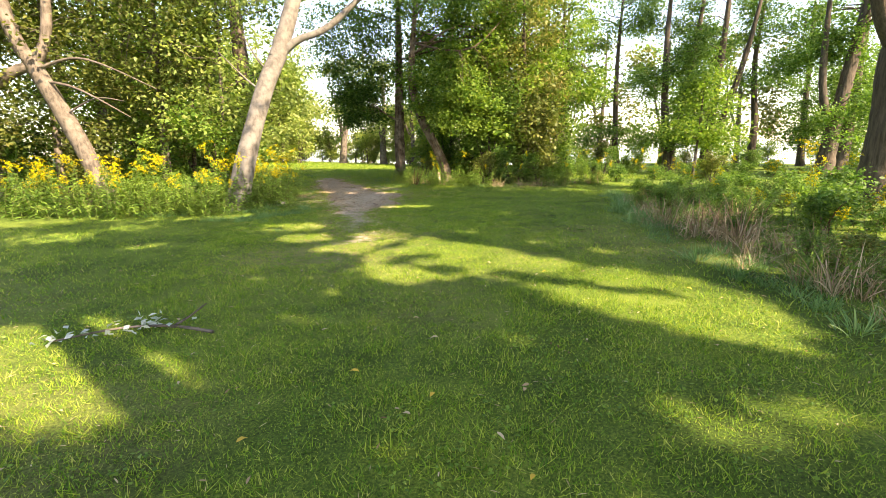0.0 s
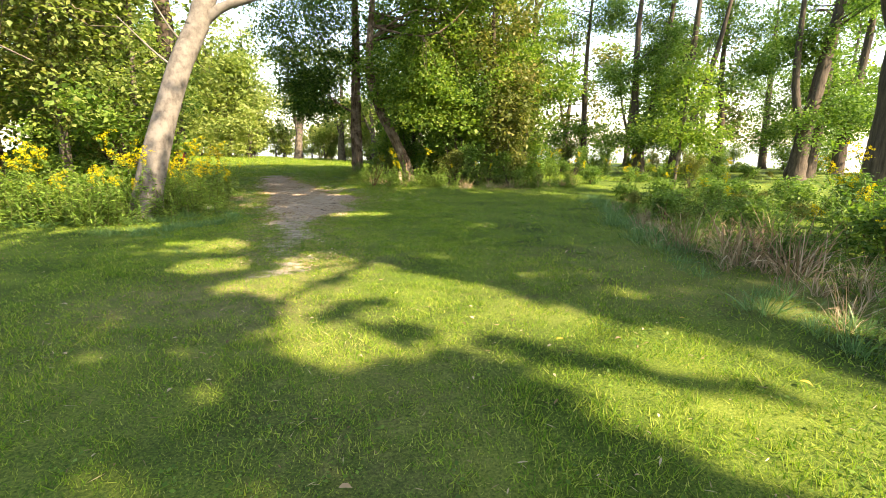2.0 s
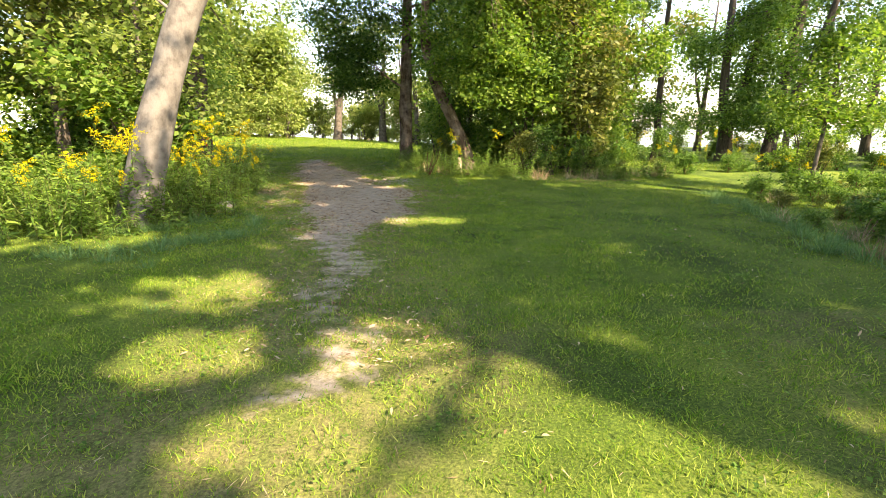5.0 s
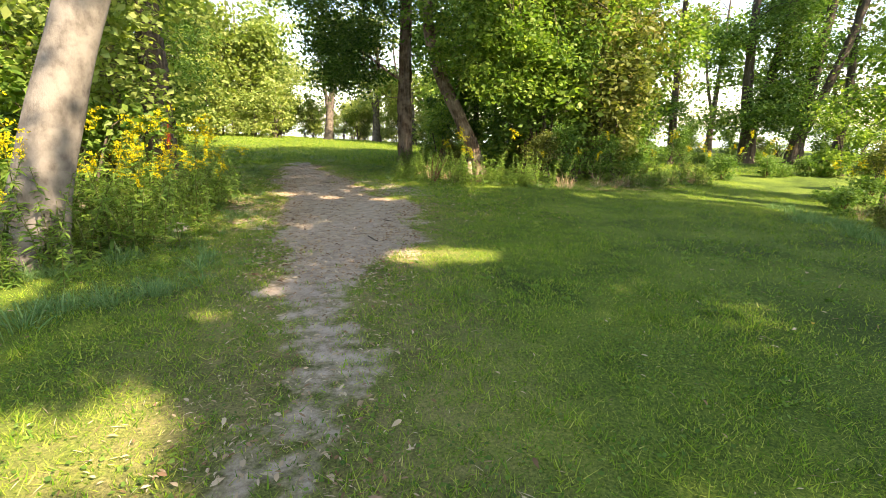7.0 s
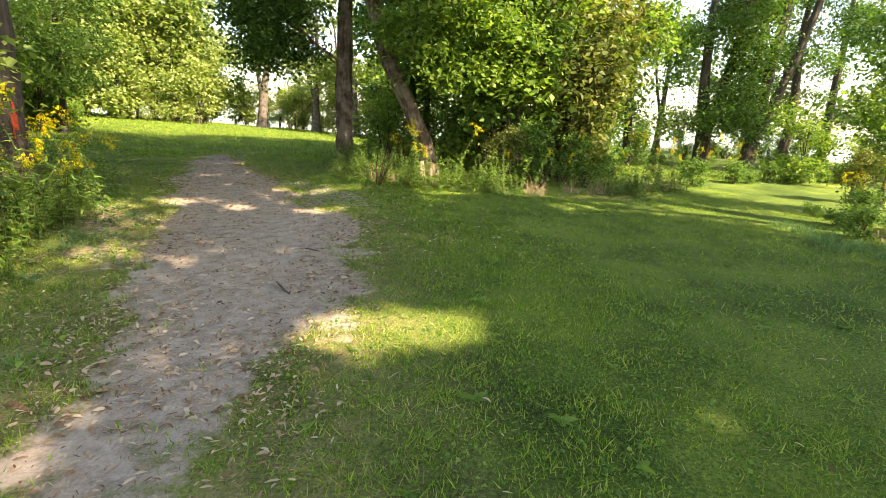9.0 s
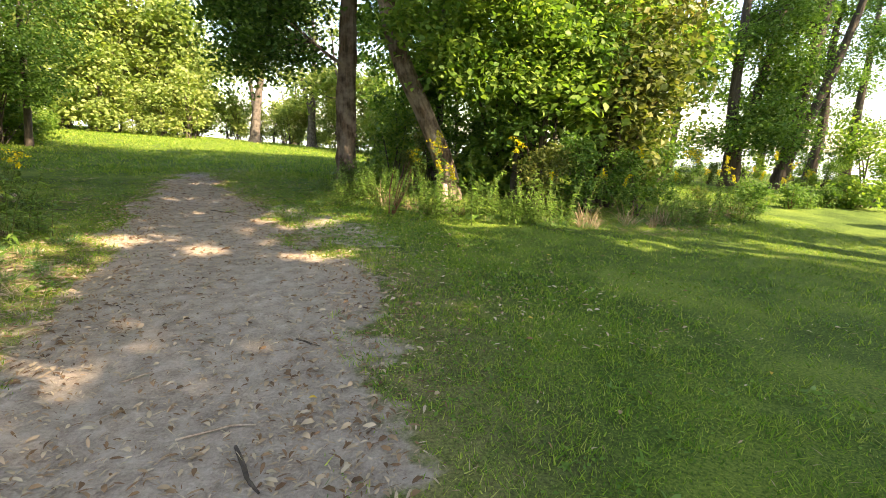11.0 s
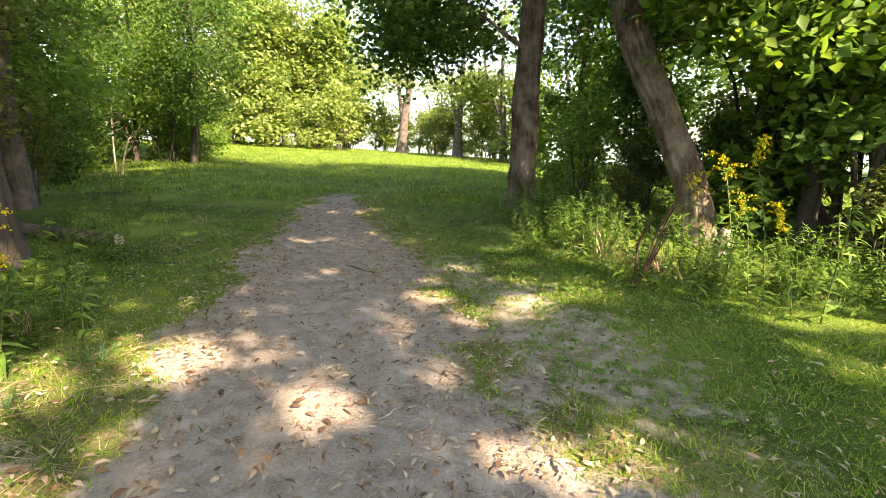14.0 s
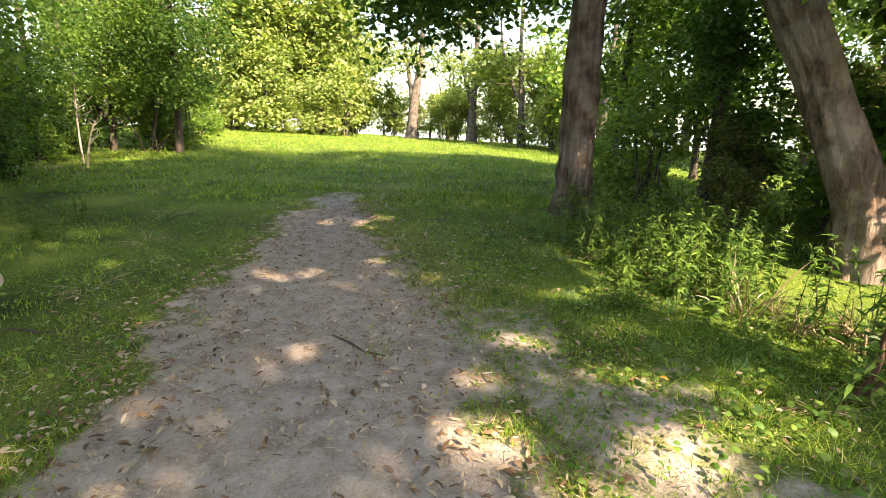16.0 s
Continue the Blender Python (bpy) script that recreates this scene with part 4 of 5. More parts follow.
# dark overhanging tree at the lawn's left edge
tree("overhanging_tree", -14.6, 33.0, "dark green tree with boughs hanging over the lawn", [[(0, 0, 0, 0.13), (0.2, 0, 2, 0.11), (0.6, -0.4, 4.5, 0.09), (1.0, -0.6, 7, 0.03)]],
     [(0.8, -0.6, 5.5, 2.0, 2.0, 1.1), (1.6, -1.0, 3.6, 1.2, 1.2, 0.7), (-0.6, -0.8, 3.4, 1.7, 1.5, 0.9), (0.2, -0.5, 7.3, 1.8, 1.8, 1.1), (1.0, -0.6, 2.2, 0.9, 0.9, 0.5)], 14000, 0.13, BARK_DARK, LEAF_DARK, 140, limbs=10, sides=10)

# ---- shrubs ----
big_shrubs = [shrub("shrub", "dense leafy shrub with mixed green leaves", "shrub", 200 + k, 1.45, 2.7, 3000, 0.125, m, BARK_DARK, 9, 44, 0.18, 0.12, "shrubs of the thicket")
              for k, m in enumerate([LEAF_MID, LEAF_OLIVE, LEAF_MID, LEAF_DARK])]
# far shrubs: sun and haze painted in by the lightened leaves
pale_shrubs = [shrub("shrub", "shrub with leaf colour lightened for sun and haze", "shrub", 210, 1.45, 2.7, 2200, 0.17, LEAF_PALE_HAZE, BARK_GREY, 7, 40, 0.2, 0.12, "shrubs at the far edge")]
left_rows = [(-11.2, 23.4, 0.62), (-13.6, 26.4, 0.7), (-16.2, 29.4, 0.75), (-17.0, 31.5, 0.8), (-15.5, 34.0, 0.75), (-6.8, 15.0, 1.0), (-7.6, 17.2, 1.1), (-8.6, 14.6, 1.2), (-10, 17.5, 1.3), (-11.5, 15.2, 1.3), (-13.4, 16.6, 1.3), (-15, 17.5, 1.4), (-12.5, 20.5, 1.3), (-16.5, 14.5, 1.3),
             (-14.4, 25.3, 1.0), (-17.4, 30.5, 1.2), (-16.6, 27.8, 1.1), (-15.6, 33.0, 1.1), (-11.8, 23.0, 1.0), (-16.5, 34.5, 1.2), (-17.5, 37.5, 1.2), (-19, 40.5, 1.2), (-18.5, 24, 1.4), (-20.5, 18, 1.4), (-13.8, 13.8, 1.1), (-18.5, 12.2, 1.3), (-21, 44, 1.3)]
mid_rows = [(-0.8, 26.4, 0.8), (0.3, 25.4, 0.8), (-0.4, 23.9, 0.5), (1.8, 21.4, 0.85), (3.1, 21.6, 1.0), (4.4, 21.9, 0.8), (2.4, 23.2, 1.35), (4.0, 23.8, 1.3), (5.6, 24.5, 1.05), (1.0, 24.4, 1.0), (7.2, 27, 1.0), (8.6, 29.5, 1.0), (10.5, 31.0, 0.9), (3.4, 28.5, 1.4), (-0.8, 29.0, 0.9)]
far_rows = [(-8.8, 57, 1.2), (-6.5, 57, 1.1), (-11.5, 58, 0.8), (-9.8, 60, 1.0), (-14.5, 59, 0.8), (-4, 56, 1.2), (-17, 57, 1.4), (9.5, 39, 1.2), (14, 42, 1.3), (18, 44, 1.3), (22.5, 40, 1.2), (26, 40, 1.3), (31, 37, 1.3), (36, 40, 1.4), (28, 21, 1.2), (33, 22, 1.3), (38, 28, 1.4), (-24, 45.5, 1.1), (-21.5, 51, 1.2), (-18.8, 54, 1.1), (-15.8, 55.5, 1.1), (-13, 56, 1.1), (-4.5, 53.5, 1.0), (-1, 48.5, 1.0), (1.5, 44.5, 1.1), (4, 42, 1.1), (7, 41, 1.1), (12, 40, 1.1), (16, 40.5, 1.1), (20, 41, 1.1),
            (24, 37, 1.0), (27.5, 34, 1.1), (12.2, 21.5, 0.75), (14.5, 25.5, 0.9), (25, 24, 1.1), (30, 26, 1.2), (34, 32, 1.3), (19, 37, 0.9)]
scatter(big_shrubs, left_rows + mid_rows + [q for q in far_rows if q[0] > 0], rng, 0.9, 1.15)
scatter(pale_shrubs, [q for q in far_rows if q[0] <= 0], rng, 0.85, 1.2)
maples = [shrub("young_maple", "young maple with many stems and broad leaves", "maple", 230 + k, 1.7, 5.2, 4800, 0.165, m, BARK_DARK, 9, 40, 0.26, 0.14, "maples of the thicket")
          for k, m in enumerate([LEAF_MID, LEAF_DARK, LEAF_OLIVE])]
scatter(maples, [(2.4, 22.5, 0.85), (4.2, 22.9, 1.0), (1.7, 24.4, 1.1), (0.2, 26.2, 0.8), (5.4, 24.6, 0.9)], rng, 0.92, 1.08)
scatter(big_shrubs, [(-17.6, 31.0, 1.5), (-18.6, 33.6, 1.7), (-18.8, 36.6, 1.6), (-17.2, 27.4, 1.4), (-15.6, 25.0, 1.3), (-13.4, 22.6, 1.2)], rng)
scatter(big_shrubs, [(7 + 2.1 * k, 33.5 - 0.12 * k + 1.2 * (k % 3), 0.72) for k in range(13)], rng, 0.8, 1.2)
# thicket wall wears the same lightened colour, standing in for sun and haze
wall_of_leaves = [shrub("sunlit_thicket", "tall thicket with leaf colour lightened for sun and haze", "thicket", 240, 2.6, 7.0, 5200, 0.24, LEAF_PALE_HAZE, BARK_GREY, 9, 34, 0.34, 0.05, "thickets at the far edge")]
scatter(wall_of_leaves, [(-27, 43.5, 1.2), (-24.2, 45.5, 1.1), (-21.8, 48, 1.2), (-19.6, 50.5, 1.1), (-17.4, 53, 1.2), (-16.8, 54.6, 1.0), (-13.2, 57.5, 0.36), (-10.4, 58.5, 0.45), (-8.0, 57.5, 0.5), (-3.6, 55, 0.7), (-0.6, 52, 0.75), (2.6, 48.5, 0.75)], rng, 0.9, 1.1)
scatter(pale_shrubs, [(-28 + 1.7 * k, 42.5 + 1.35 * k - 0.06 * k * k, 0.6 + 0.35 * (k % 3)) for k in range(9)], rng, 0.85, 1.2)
low_shrubs = [shrub("bramble", "low dense tangle of dark green bramble leaves", "bramble", 220 + k, 0.78, 1.05, 1200, 0.11, m, STEM_RED, 4, 16, 0.14, 0.1, "brambles along the lawn")
              for k, m in enumerate([LEAF_DARK, LEAF_OLIVE, LEAF_DARK])]
right_rows = []
for y in np.arange(4.6, 19, 0.95):
    e = float(np.interp(y, [3, 7, 11, 14, 17, 19], [4.0, 4.2, 5.0, 5.9, 7.0, 8.4]))
    for c in range(6 if y < 10 else 5):
        right_rows.append((e + (0.7 if y < 10 else 0.15) + c * 1.05 + rng.normal(0, 0.2), y + rng.normal(0, 0.25), (0.5 if y < 10 else 0.75, 0.8, 0.95, 1.0, 1.1, 1.15)[c] * (0.85 if y < 7 else 1.0)))
for x in np.arange(7, 22, 1.2):
    right_rows.append((x + rng.normal(0, 0.3), 22.5 + 0.2 * x + rng.normal(0, 0.5), 1.0))
scatter(low_shrubs, right_rows, rng, 0.85, 1.15)

tree("sapling", 9.9, 18.9, "young broad-leaved sapling among the brambles", [[(0, 0, 0, 0.06), (0.1, 0, 1.5, 0.05), (0.2, 0, 4.2, 0.02)]],
     [(0.2, 0, 3.4, 1.1, 1.1, 0.6), (-0.7, -0.3, 2.4, 0.9, 0.8, 0.4), (0.9, -0.2, 2.2, 0.9, 0.8, 0.4), (0.2, 0, 4.3, 0.8, 0.8, 0.5)], 5000, 0.13, BARK_GREY, LEAF_MID, 170, limbs=9, sides=8, spread=0.3)
fan = thing("woody_stems", -1.15, 20.5, "clump of bare reddish brown woody stems", "bush")
for k in range(8):
    a, s = rng.uniform(0, 6.28), rng.uniform(0.5, 0.95)
    q = spline([(0.05 * math.cos(a), 0.05 * math.sin(a), -0.05, 0.014), (0.12 * math.cos(a) + 0.03, 0.16 * math.sin(a) - 0.05, 0.35 * s, 0.011), (0.2 * math.cos(a) + 0.06, 0.2 * math.sin(a), 0.7 * s, 0.008), (0.26 * math.cos(a) + 0.12, 0.42 * math.sin(a), 1.1 * s, 0.006)], 8)
    mesh_object("stem", *tube(q[:, :3], q[:, 3], 7, 0.1, k), STEM_RED, fan, smooth_faces=True)

# ---- weeds, goldenrod, dry grass ----
weeds = [weed("weed", "leafy green weed stems at the wood's edge", "weed", 300 + k, 0.85, 8, False, "weeds at the wood's edge", spread=0.27) for k in range(5)]
golden = [weed("goldenrod", "tall goldenrod with yellow flower plumes", "goldenrod", 320 + k, 1.15, 3, True, "goldenrod along the edge") for k in range(4)]


def along(points, n, wide, sizes=(0.8, 1.2)):
    q = np.asarray(points, float)
    t = rng.uniform(0, len(q) - 1, n)
    i = np.clip(t.astype(int), 0, len(q) - 2)
    p = q[i] + (q[i + 1] - q[i]) * (t - i)[:, None]
    return [(a + rng.random() * wide, b + rng.normal(0, 0.2), rng.uniform(*sizes)) for a, b in p]


EDGE_LEFT = [(-14, 14.6), (-10.5, 12.7), (-8.4, 12.1), (-6.8, 12.0), (-5.4, 12.2), (-4.9, 13.3), (-5.0, 15.2), (-5.4, 17.2), (-5.8, 18.6)]
EDGE_MID = [(-2.4, 25.0), (-2.35, 23.4), (-2.0, 22.0), (-1.2, 21.0), (0.0, 20.4), (1.2, 19.9), (3.2, 20.5), (4.9, 21.2), (7.0, 22.6)]
EDGE_RIGHT = [(3.5, 3.2), (3.4, 5.0), (3.5, 7.2), (3.9, 9.5), (4.8, 12), (6.0, 15), (7.3, 17.7)]
scatter(weeds, [(-5.9, 11.7, 1.1), (-5.6, 11.6, 0.9), (-5.3, 11.8, 1.2), (-5.0, 12.2, 1.0), (-5.7, 12.0, 1.3), (-5.1, 12.6, 1.2), (-4.9, 12.9, 1.0), (-6.3, 11.8, 1.2)], rng)
scatter(weeds, along(EDGE_LEFT, 46, -2.0, (0.6, 1.4)) + along(EDGE_LEFT[3:], 46, -1.3, (0.5, 1.15)) + along(EDGE_LEFT[3:], 30, -0.5, (0.35, 0.7)), rng)
scatter(weeds, along(EDGE_LEFT[5:], 10, 0.7, (0.22, 0.45)) + along(EDGE_MID[:5], 8, -0.8, (0.2, 0.4)), rng)
scatter(weeds, along([(-6.6, 20.2), (-7.6, 21.6), (-8.6, 23.2), (-10.5, 25.0)], 18, -1.5, (0.3, 0.6)), rng)
scatter(weeds, along(EDGE_MID, 50, 1.2, (0.35, 0.95)) + along(EDGE_MID[:6], 40, 1.0, (0.5, 1.0)), rng)
scatter(weeds, [(x + 0.9, y, s) for x, y, s in along(EDGE_RIGHT, 32, 1.8, (0.5, 0.9))] + [(x + 0.2, y, s) for x, y, s in along(EDGE_RIGHT[:4], 18, 1.2, (0.35, 0.65))], rng)
scatter(golden, [(x, y + 0.2, s) for x, y, s in along(EDGE_LEFT[:4], 44, -2.4, (0.7, 1.25))] + along(EDGE_LEFT[3:], 16, -1.6, (0.65, 1.1)), rng, 0.9, 1.1)
scatter(golden, along(EDGE_LEFT[4:7], 18, -1.2, (0.9, 1.2)), rng, 0.9, 1.1)
scatter(golden, [(-5.4, 17.3, 0.9), (-5.8, 17.0, 0.9), (-6.1, 17.7, 0.95), (-5.2, 16.6, 0.8), (-6.6, 17.2, 1.0), (-0.55, 20.0, 1.05), (-0.2, 19.95, 1.0), (0.1, 20.4, 1.0), (2.2, 20.6, 0.9), (3.5, 20.9, 1.0), (6.0, 23.0, 1.1),
                 (7.0, 23.6, 1.1), (7.8, 24.4, 1.1), (8.5, 24.2, 1.1), (9.4, 25.2, 1.1), (10.2, 25.0, 1.1), (11.5, 25.6, 1.1), (12.6, 26.0, 1.1), (4.7, 5.6, 0.85), (5.0, 7.4, 0.85), (5.6, 6.2, 0.95), (6.4, 8.2, 1.0), (5.6, 10.3, 0.85),
                 (6.8, 12.2, 1.1), (8.0, 14.0, 1.1), (7.4, 9.0, 1.2), (9.5, 12.5, 1.15), (7.6, 17.4, 1.0), (9.0, 18.5, 1.1)], rng, 0.9, 1.1)
straws = [tussock("dry_grass", "bleached dry grass stalks bent over", "dry grass", 340 + k, 1.0, 34, STRAW, 0.014, 0.5, "dry grass along the edge", 0.16, 0.45) for k in range(4)]
scatter(straws, along(EDGE_RIGHT[:4], 62, 1.7, (0.5, 1.1)) + along(EDGE_RIGHT[3:], 14, 0.8, (0.5, 0.8)) + along(EDGE_MID[5:], 26, 0.5, (0.5, 0.8)) + along(EDGE_MID[:5], 30, 0.9, (0.3, 0.7)) + along(EDGE_LEFT[2:], 10, -0.8, (0.3, 0.5)), rng)
longs = [tussock("grass_tuft", "tuft of long bluish green grass", "grass", 350 + k, 0.36, 54, BLADE_LONG, 0.008, 0.5, "long grass tufts", 0.1, 0.5) for k in range(4)]
scatter(longs, along([(3.2, 3.0), (3.15, 5.0), (3.3, 7.2), (3.7, 9.5), (4.4, 12), (5.2, 15), (6.1, 17.5)], 90, 0.6, (0.7, 1.15)) + along(EDGE_LEFT[1:6], 60, 0.5, (0.5, 0.9))
        + along(EDGE_MID[4:], 36, 0.3, (0.4, 0.7)) + along(EDGE_MID[:5], 30, -1.0, (0.3, 0.6)) + along(EDGE_LEFT[5:], 34, 0.9, (0.35, 0.7)) + along([(-5.6, 10.6), (-4.6, 11.2), (-4.0, 12.0), (-4.0, 13.2)], 40, 0.8, (0.45, 0.8)) + [(-3.1, 8.9, 0.6), (-3.9, 10.2, 0.7), (-4.2, 10.9, 0.9), (-3.6, 11.6, 0.6)], rng)

# dead straw and dry debris heaped at the foot of the weeds by the path
flat = [tussock("straw_heap", "flattened heap of pale dry straw", "straw", 360 + k, 0.6, 60, STRAW, 0.010, 2.2, "straw beside the path", 0.2, 0.2, "stuff") for k in range(2)]
scatter(flat, [(-5.0, 17.0, 0.8), (-5.3, 16.5, 0.9), (-4.8, 16.2, 0.7), (-5.5, 15.8, 0.9), (-4.9, 15.3, 0.8), (-5.0, 14.4, 0.8), (-4.7, 16.7, 0.9), (-4.1, 14.4, 0.7), (-5.2, 17.6, 0.8), (-5.0, 17.9, 0.8), (-5.4, 17.1, 1.0), (-4.3, 15.2, 0.8), (-4.0, 15.9, 0.7), (-4.4, 16.4, 0.8), (-4.6, 13.8, 0.8), (-4.2, 16.9, 0.6), (-3.8, 14.9, 0.5), (-5.2, 17.3, 0.9), (-4.5, 15.8, 0.8), (-4.4, 17.3, 0.6), (-5.0, 16.3, 1.0), (-4.6, 14.9, 0.7), (-1.4, 20.3, 0.6), (-0.9, 19.9, 0.6), (-2.0, 21.8, 0.6), (-7.2, 22.6, 0.9), (-8.0, 24.0, 0.9), (-9.5, 25.8, 1.0), (-14.3, 28.5, 1.1), (-14.9, 28.1, 1.1), (-13.8, 28.2, 0.9), (-14.6, 28.0, 1.0), (3.2, 19.8, 1.0), (4.2, 20.1, 1.0), (5.0, 20.6, 1.1), (5.6, 21.0, 1.0), (1.6, 19.6, 0.7), (-6.6, 21.2, 0.9)], rng)

# ---- broad-leaved plants in the turf ----
def plantain(seed):
    r2 = np.random.default_rng(seed)
    n = 6
    a = np.arange(n) * 1.07 + r2.normal(0, 0.2, n)
    d = np.stack([np.cos(a), np.sin(a), r2.uniform(0.15, 0.8, n)], 1)
    root = new("plantain")
    root.empty_display_size = 0.1
    for k in range(n):
        v, f = long_leaves(np.zeros((1, 3)), d[k:k + 1], r2.uniform(0.09, 0.17), r2.uniform(0.035, 0.055), 0.35, 4)
        mesh_object("leaf", v, f, LEAF_WEED, root)
    return tagged(root, "flat rosette of broad green leaves in turf", "plantain", "rosettes in the turf")


rosettes = [plantain(400 + k) for k in range(3)]
spots = []
while len(spots) < 130:
    x, y = rng.uniform(-2.5, 3.2), rng.uniform(8, 20)
    if dirt(x, y) < 0.25 and (field(x, y, 0.7) > 0.65 or y > 11):
        spots.append((x, y, 1.0))
scatter(rosettes, spots, rng, 0.45, 0.95)


# ---- bare dead saplings at the lawn's left edge ----
def dead_sapling(x, y, h, lean, seed):
    r2 = np.random.default_rng(seed)
    root = thing("dead_sapling", x, y, "bare grey dead sapling with broken twigs", "sapling", "dead saplings by the lawn")
    q = spline([(0, 0, -0.05, 0.028), (lean * 0.3, 0, h * 0.4, 0.022), (lean * 0.6, 0.05, h * 0.75, 0.016), (lean, 0.1, h, 0.006)], 12)
    mesh_object("trunk", *tube(q[:, :3], q[:, 3], 8, 0.12, seed), WOOD_DEAD, root, smooth_faces=True)
    for k in range(9):
        b = q[r2.integers(4, 12)]
        a, reach = r2.uniform(0, 6.28), r2.uniform(0.2, 0.6)
        tip = b[:3] + np.array([math.cos(a) * reach, math.sin(a) * reach, r2.uniform(0.0, 0.45)])
        bend = (b[:3] + tip) / 2 + r2.normal(0, 0.05, 3)
        w = spline([(*b[:3], b[3] * 0.6), (*bend, b[3] * 0.45), (*tip, 0.003)], 7)
        mesh_object("twig", *tube(w[:, :3], w[:, 3], 5, 0.1, seed + k), WOOD_DEAD, root, smooth_faces=True)


for k, (x, y, h, lean) in enumerate([(-14.7, 29.3, 2.3, 0.1), (-13.9, 28.6, 1.3, 0.5), (-14.9, 27.7, 1.7, -0.4)]):
    dead_sapling(x, y, h, lean, 700 + k)


# ---- sticks, branch, log, stone, leaves on the ground ----
def stick(x, y, turn, length, r, label="dry brown twig lying on the path", seed=0):
    r2 = np.random.default_rng(seed + 900)
    q = spline([(-length / 2, 0, r, r * 0.8), (-length * 0.1, r2.normal(0, 0.04) * length, r * 1.2, r), (length * 0.2, r2.normal(0, 0.04) * length, r * 1.2, r * 0.9), (length / 2, r2.normal(0, 0.1) * length, r, r * 0.5)], 9)
    v, f = tube(q[:, :3], q[:, 3], 6, 0.15, seed)
    ob = tagged(mesh_object("stick", v, f, WOOD_DEAD if seed % 2 else BARK_DARK, smooth_faces=True), label, "stick", "twigs on the ground")
    ob.matrix_basis = pose(x, y, float(height(x, y)) - 0.012, 0, 0, turn)
    return ob


for k, (x, y, a, l, r) in enumerate([(-3.99, 20.6, -30, 0.7, 0.010), (-4.2, 19.17, -12, 0.32, 0.012), (-2.0, 14.05, -65, 0.5, 0.016), (-2.2, 14.35, 20, 0.5, 0.01), (-1.4, 13.6, 70, 0.35, 0.008), (-2.8, 14.9, 40, 0.25, 0.01),
                                     (-1.9, 15.3, -40, 0.3, 0.01), (-3.2, 19.0, 10, 0.35, 0.008), (-3.3, 22.2, -5, 0.5, 0.01), (-4.9, 22.6, 15, 0.4, 0.01), (-1.6, 12.4, 20, 0.4, 0.008), (-0.8, 10.4, 25, 0.35, 0.008),
                                     (0.7, 8.6, -20, 0.45, 0.008), (-3.0, 17.9, 60, 0.22, 0.008), (-5.2, 17.0, 5, 1.1, 0.018), (-5.5, 16.2, 12, 0.9, 0.014), (-6.3, 20.4, 8, 1.0, 0.016), (-2.5, 9.0, 25, 0.3, 0.008)]):
    stick(x, y, a, l * 0.7, r * 0.7, seed=k)

fallen = thing("fallen_branch", -2.45, 3.85, "fallen twig with silvery grey withered leaves", "branch")
bq = spline([(-0.75, -0.25, 0.02, 0.007), (-0.3, -0.05, 0.05, 0.01), (0.1, 0.0, 0.04, 0.013), (0.5, -0.1, 0.02, 0.016)], 12)
mesh_object("branch_stem", *tube(bq[:, :3], bq[:, 3], 6, 0.1, 3), BARK_GREY, fallen, smooth_faces=True)
bq2 = spline([(0.1, 0.0, 0.03, 0.012), (0.16, 0.2, 0.06, 0.01), (0.2, 0.42, 0.1, 0.006)], 8)
mesh_object("side_twig", *tube(bq2[:, :3], bq2[:, 3], 6, 0.1, 4), BARK_GREY, fallen, smooth_faces=True)
r2 = np.random.default_rng(77)
lc = np.concatenate([r2.normal((-0.05, 0.0, 0.08), (0.1, 0.12, 0.03), (26, 3)), r2.normal((-0.35, -0.12, 0.06), (0.12, 0.05, 0.02), (14, 3)), r2.normal((-0.7, -0.25, 0.05), (0.1, 0.05, 0.02), (12, 3))])
mesh_object("withered_leaves", *leaf_cards(lc, r2.normal(0, 1, lc.shape) * [1, 1, 0.3], r2.normal(0, 0.5, lc.shape) + [0, 0, 1], 0.075, 0.045), LEAF_SILVER, fallen, "curled silvery leaves")

log = thing("fallen_log", -7.9, 21.1, "weathered grey log lying in the weeds", "log")
lq = spline([(-1.3, 0.2, 0.14, 0.07), (-0.4, 0.05, 0.1, 0.08), (0.5, -0.02, 0.07, 0.085)], 14)
lv, lf = tube(lq[:, :3], lq[:, 3], 14, 0.08, 5)
mesh_object("log_body", lv, lf, BARK_GREY, log, smooth_faces=True)
ev = np.concatenate([lv[-14:], [lv[-14:].mean(0)]])
mesh_object("cut_end", ev, np.array([[k, (k + 1) % 14, 14] for k in range(14)]), WOOD_DEAD, log, "pale sawn end")
boulder = thing("half_buried_stone", -5.0, 14.6, "grey stone half buried in dry grass", "stone")
bm = bmesh.new()
bmesh.ops.create_icosphere(bm, subdivisions=3, radius=0.2)
for v in bm.verts:
    v.co *= 1 + 0.25 * (noise.noise(v.co * 5) - 0.1)
    v.co.z *= 0.55
me = bpy.data.meshes.new("stone_body")
bm.to_mesh(me)
me.materials.append(STONE)
new("stone_body", me).parent = boulder
stump = thing("broken_stump", -0.15, 20.95, "short broken stump of pale pinkish wood in weeds", "stump")
sq = spline([(0, 0, -0.1, 0.10), (0.01, 0, 0.25, 0.085), (0.02, 0.01, 0.42, 0.08), (0.03, 0.01, 0.55, 0.045)], 10)
mesh_object("stump_wood", *tube(sq[:, :3], sq[:, 3], 16, 0.2, 8, 0.25), WOOD_DEAD, stump, smooth_faces=True)
fence_post = thing("post", 10.95, 31.7, "short weathered wooden post among goldenrod", "post")
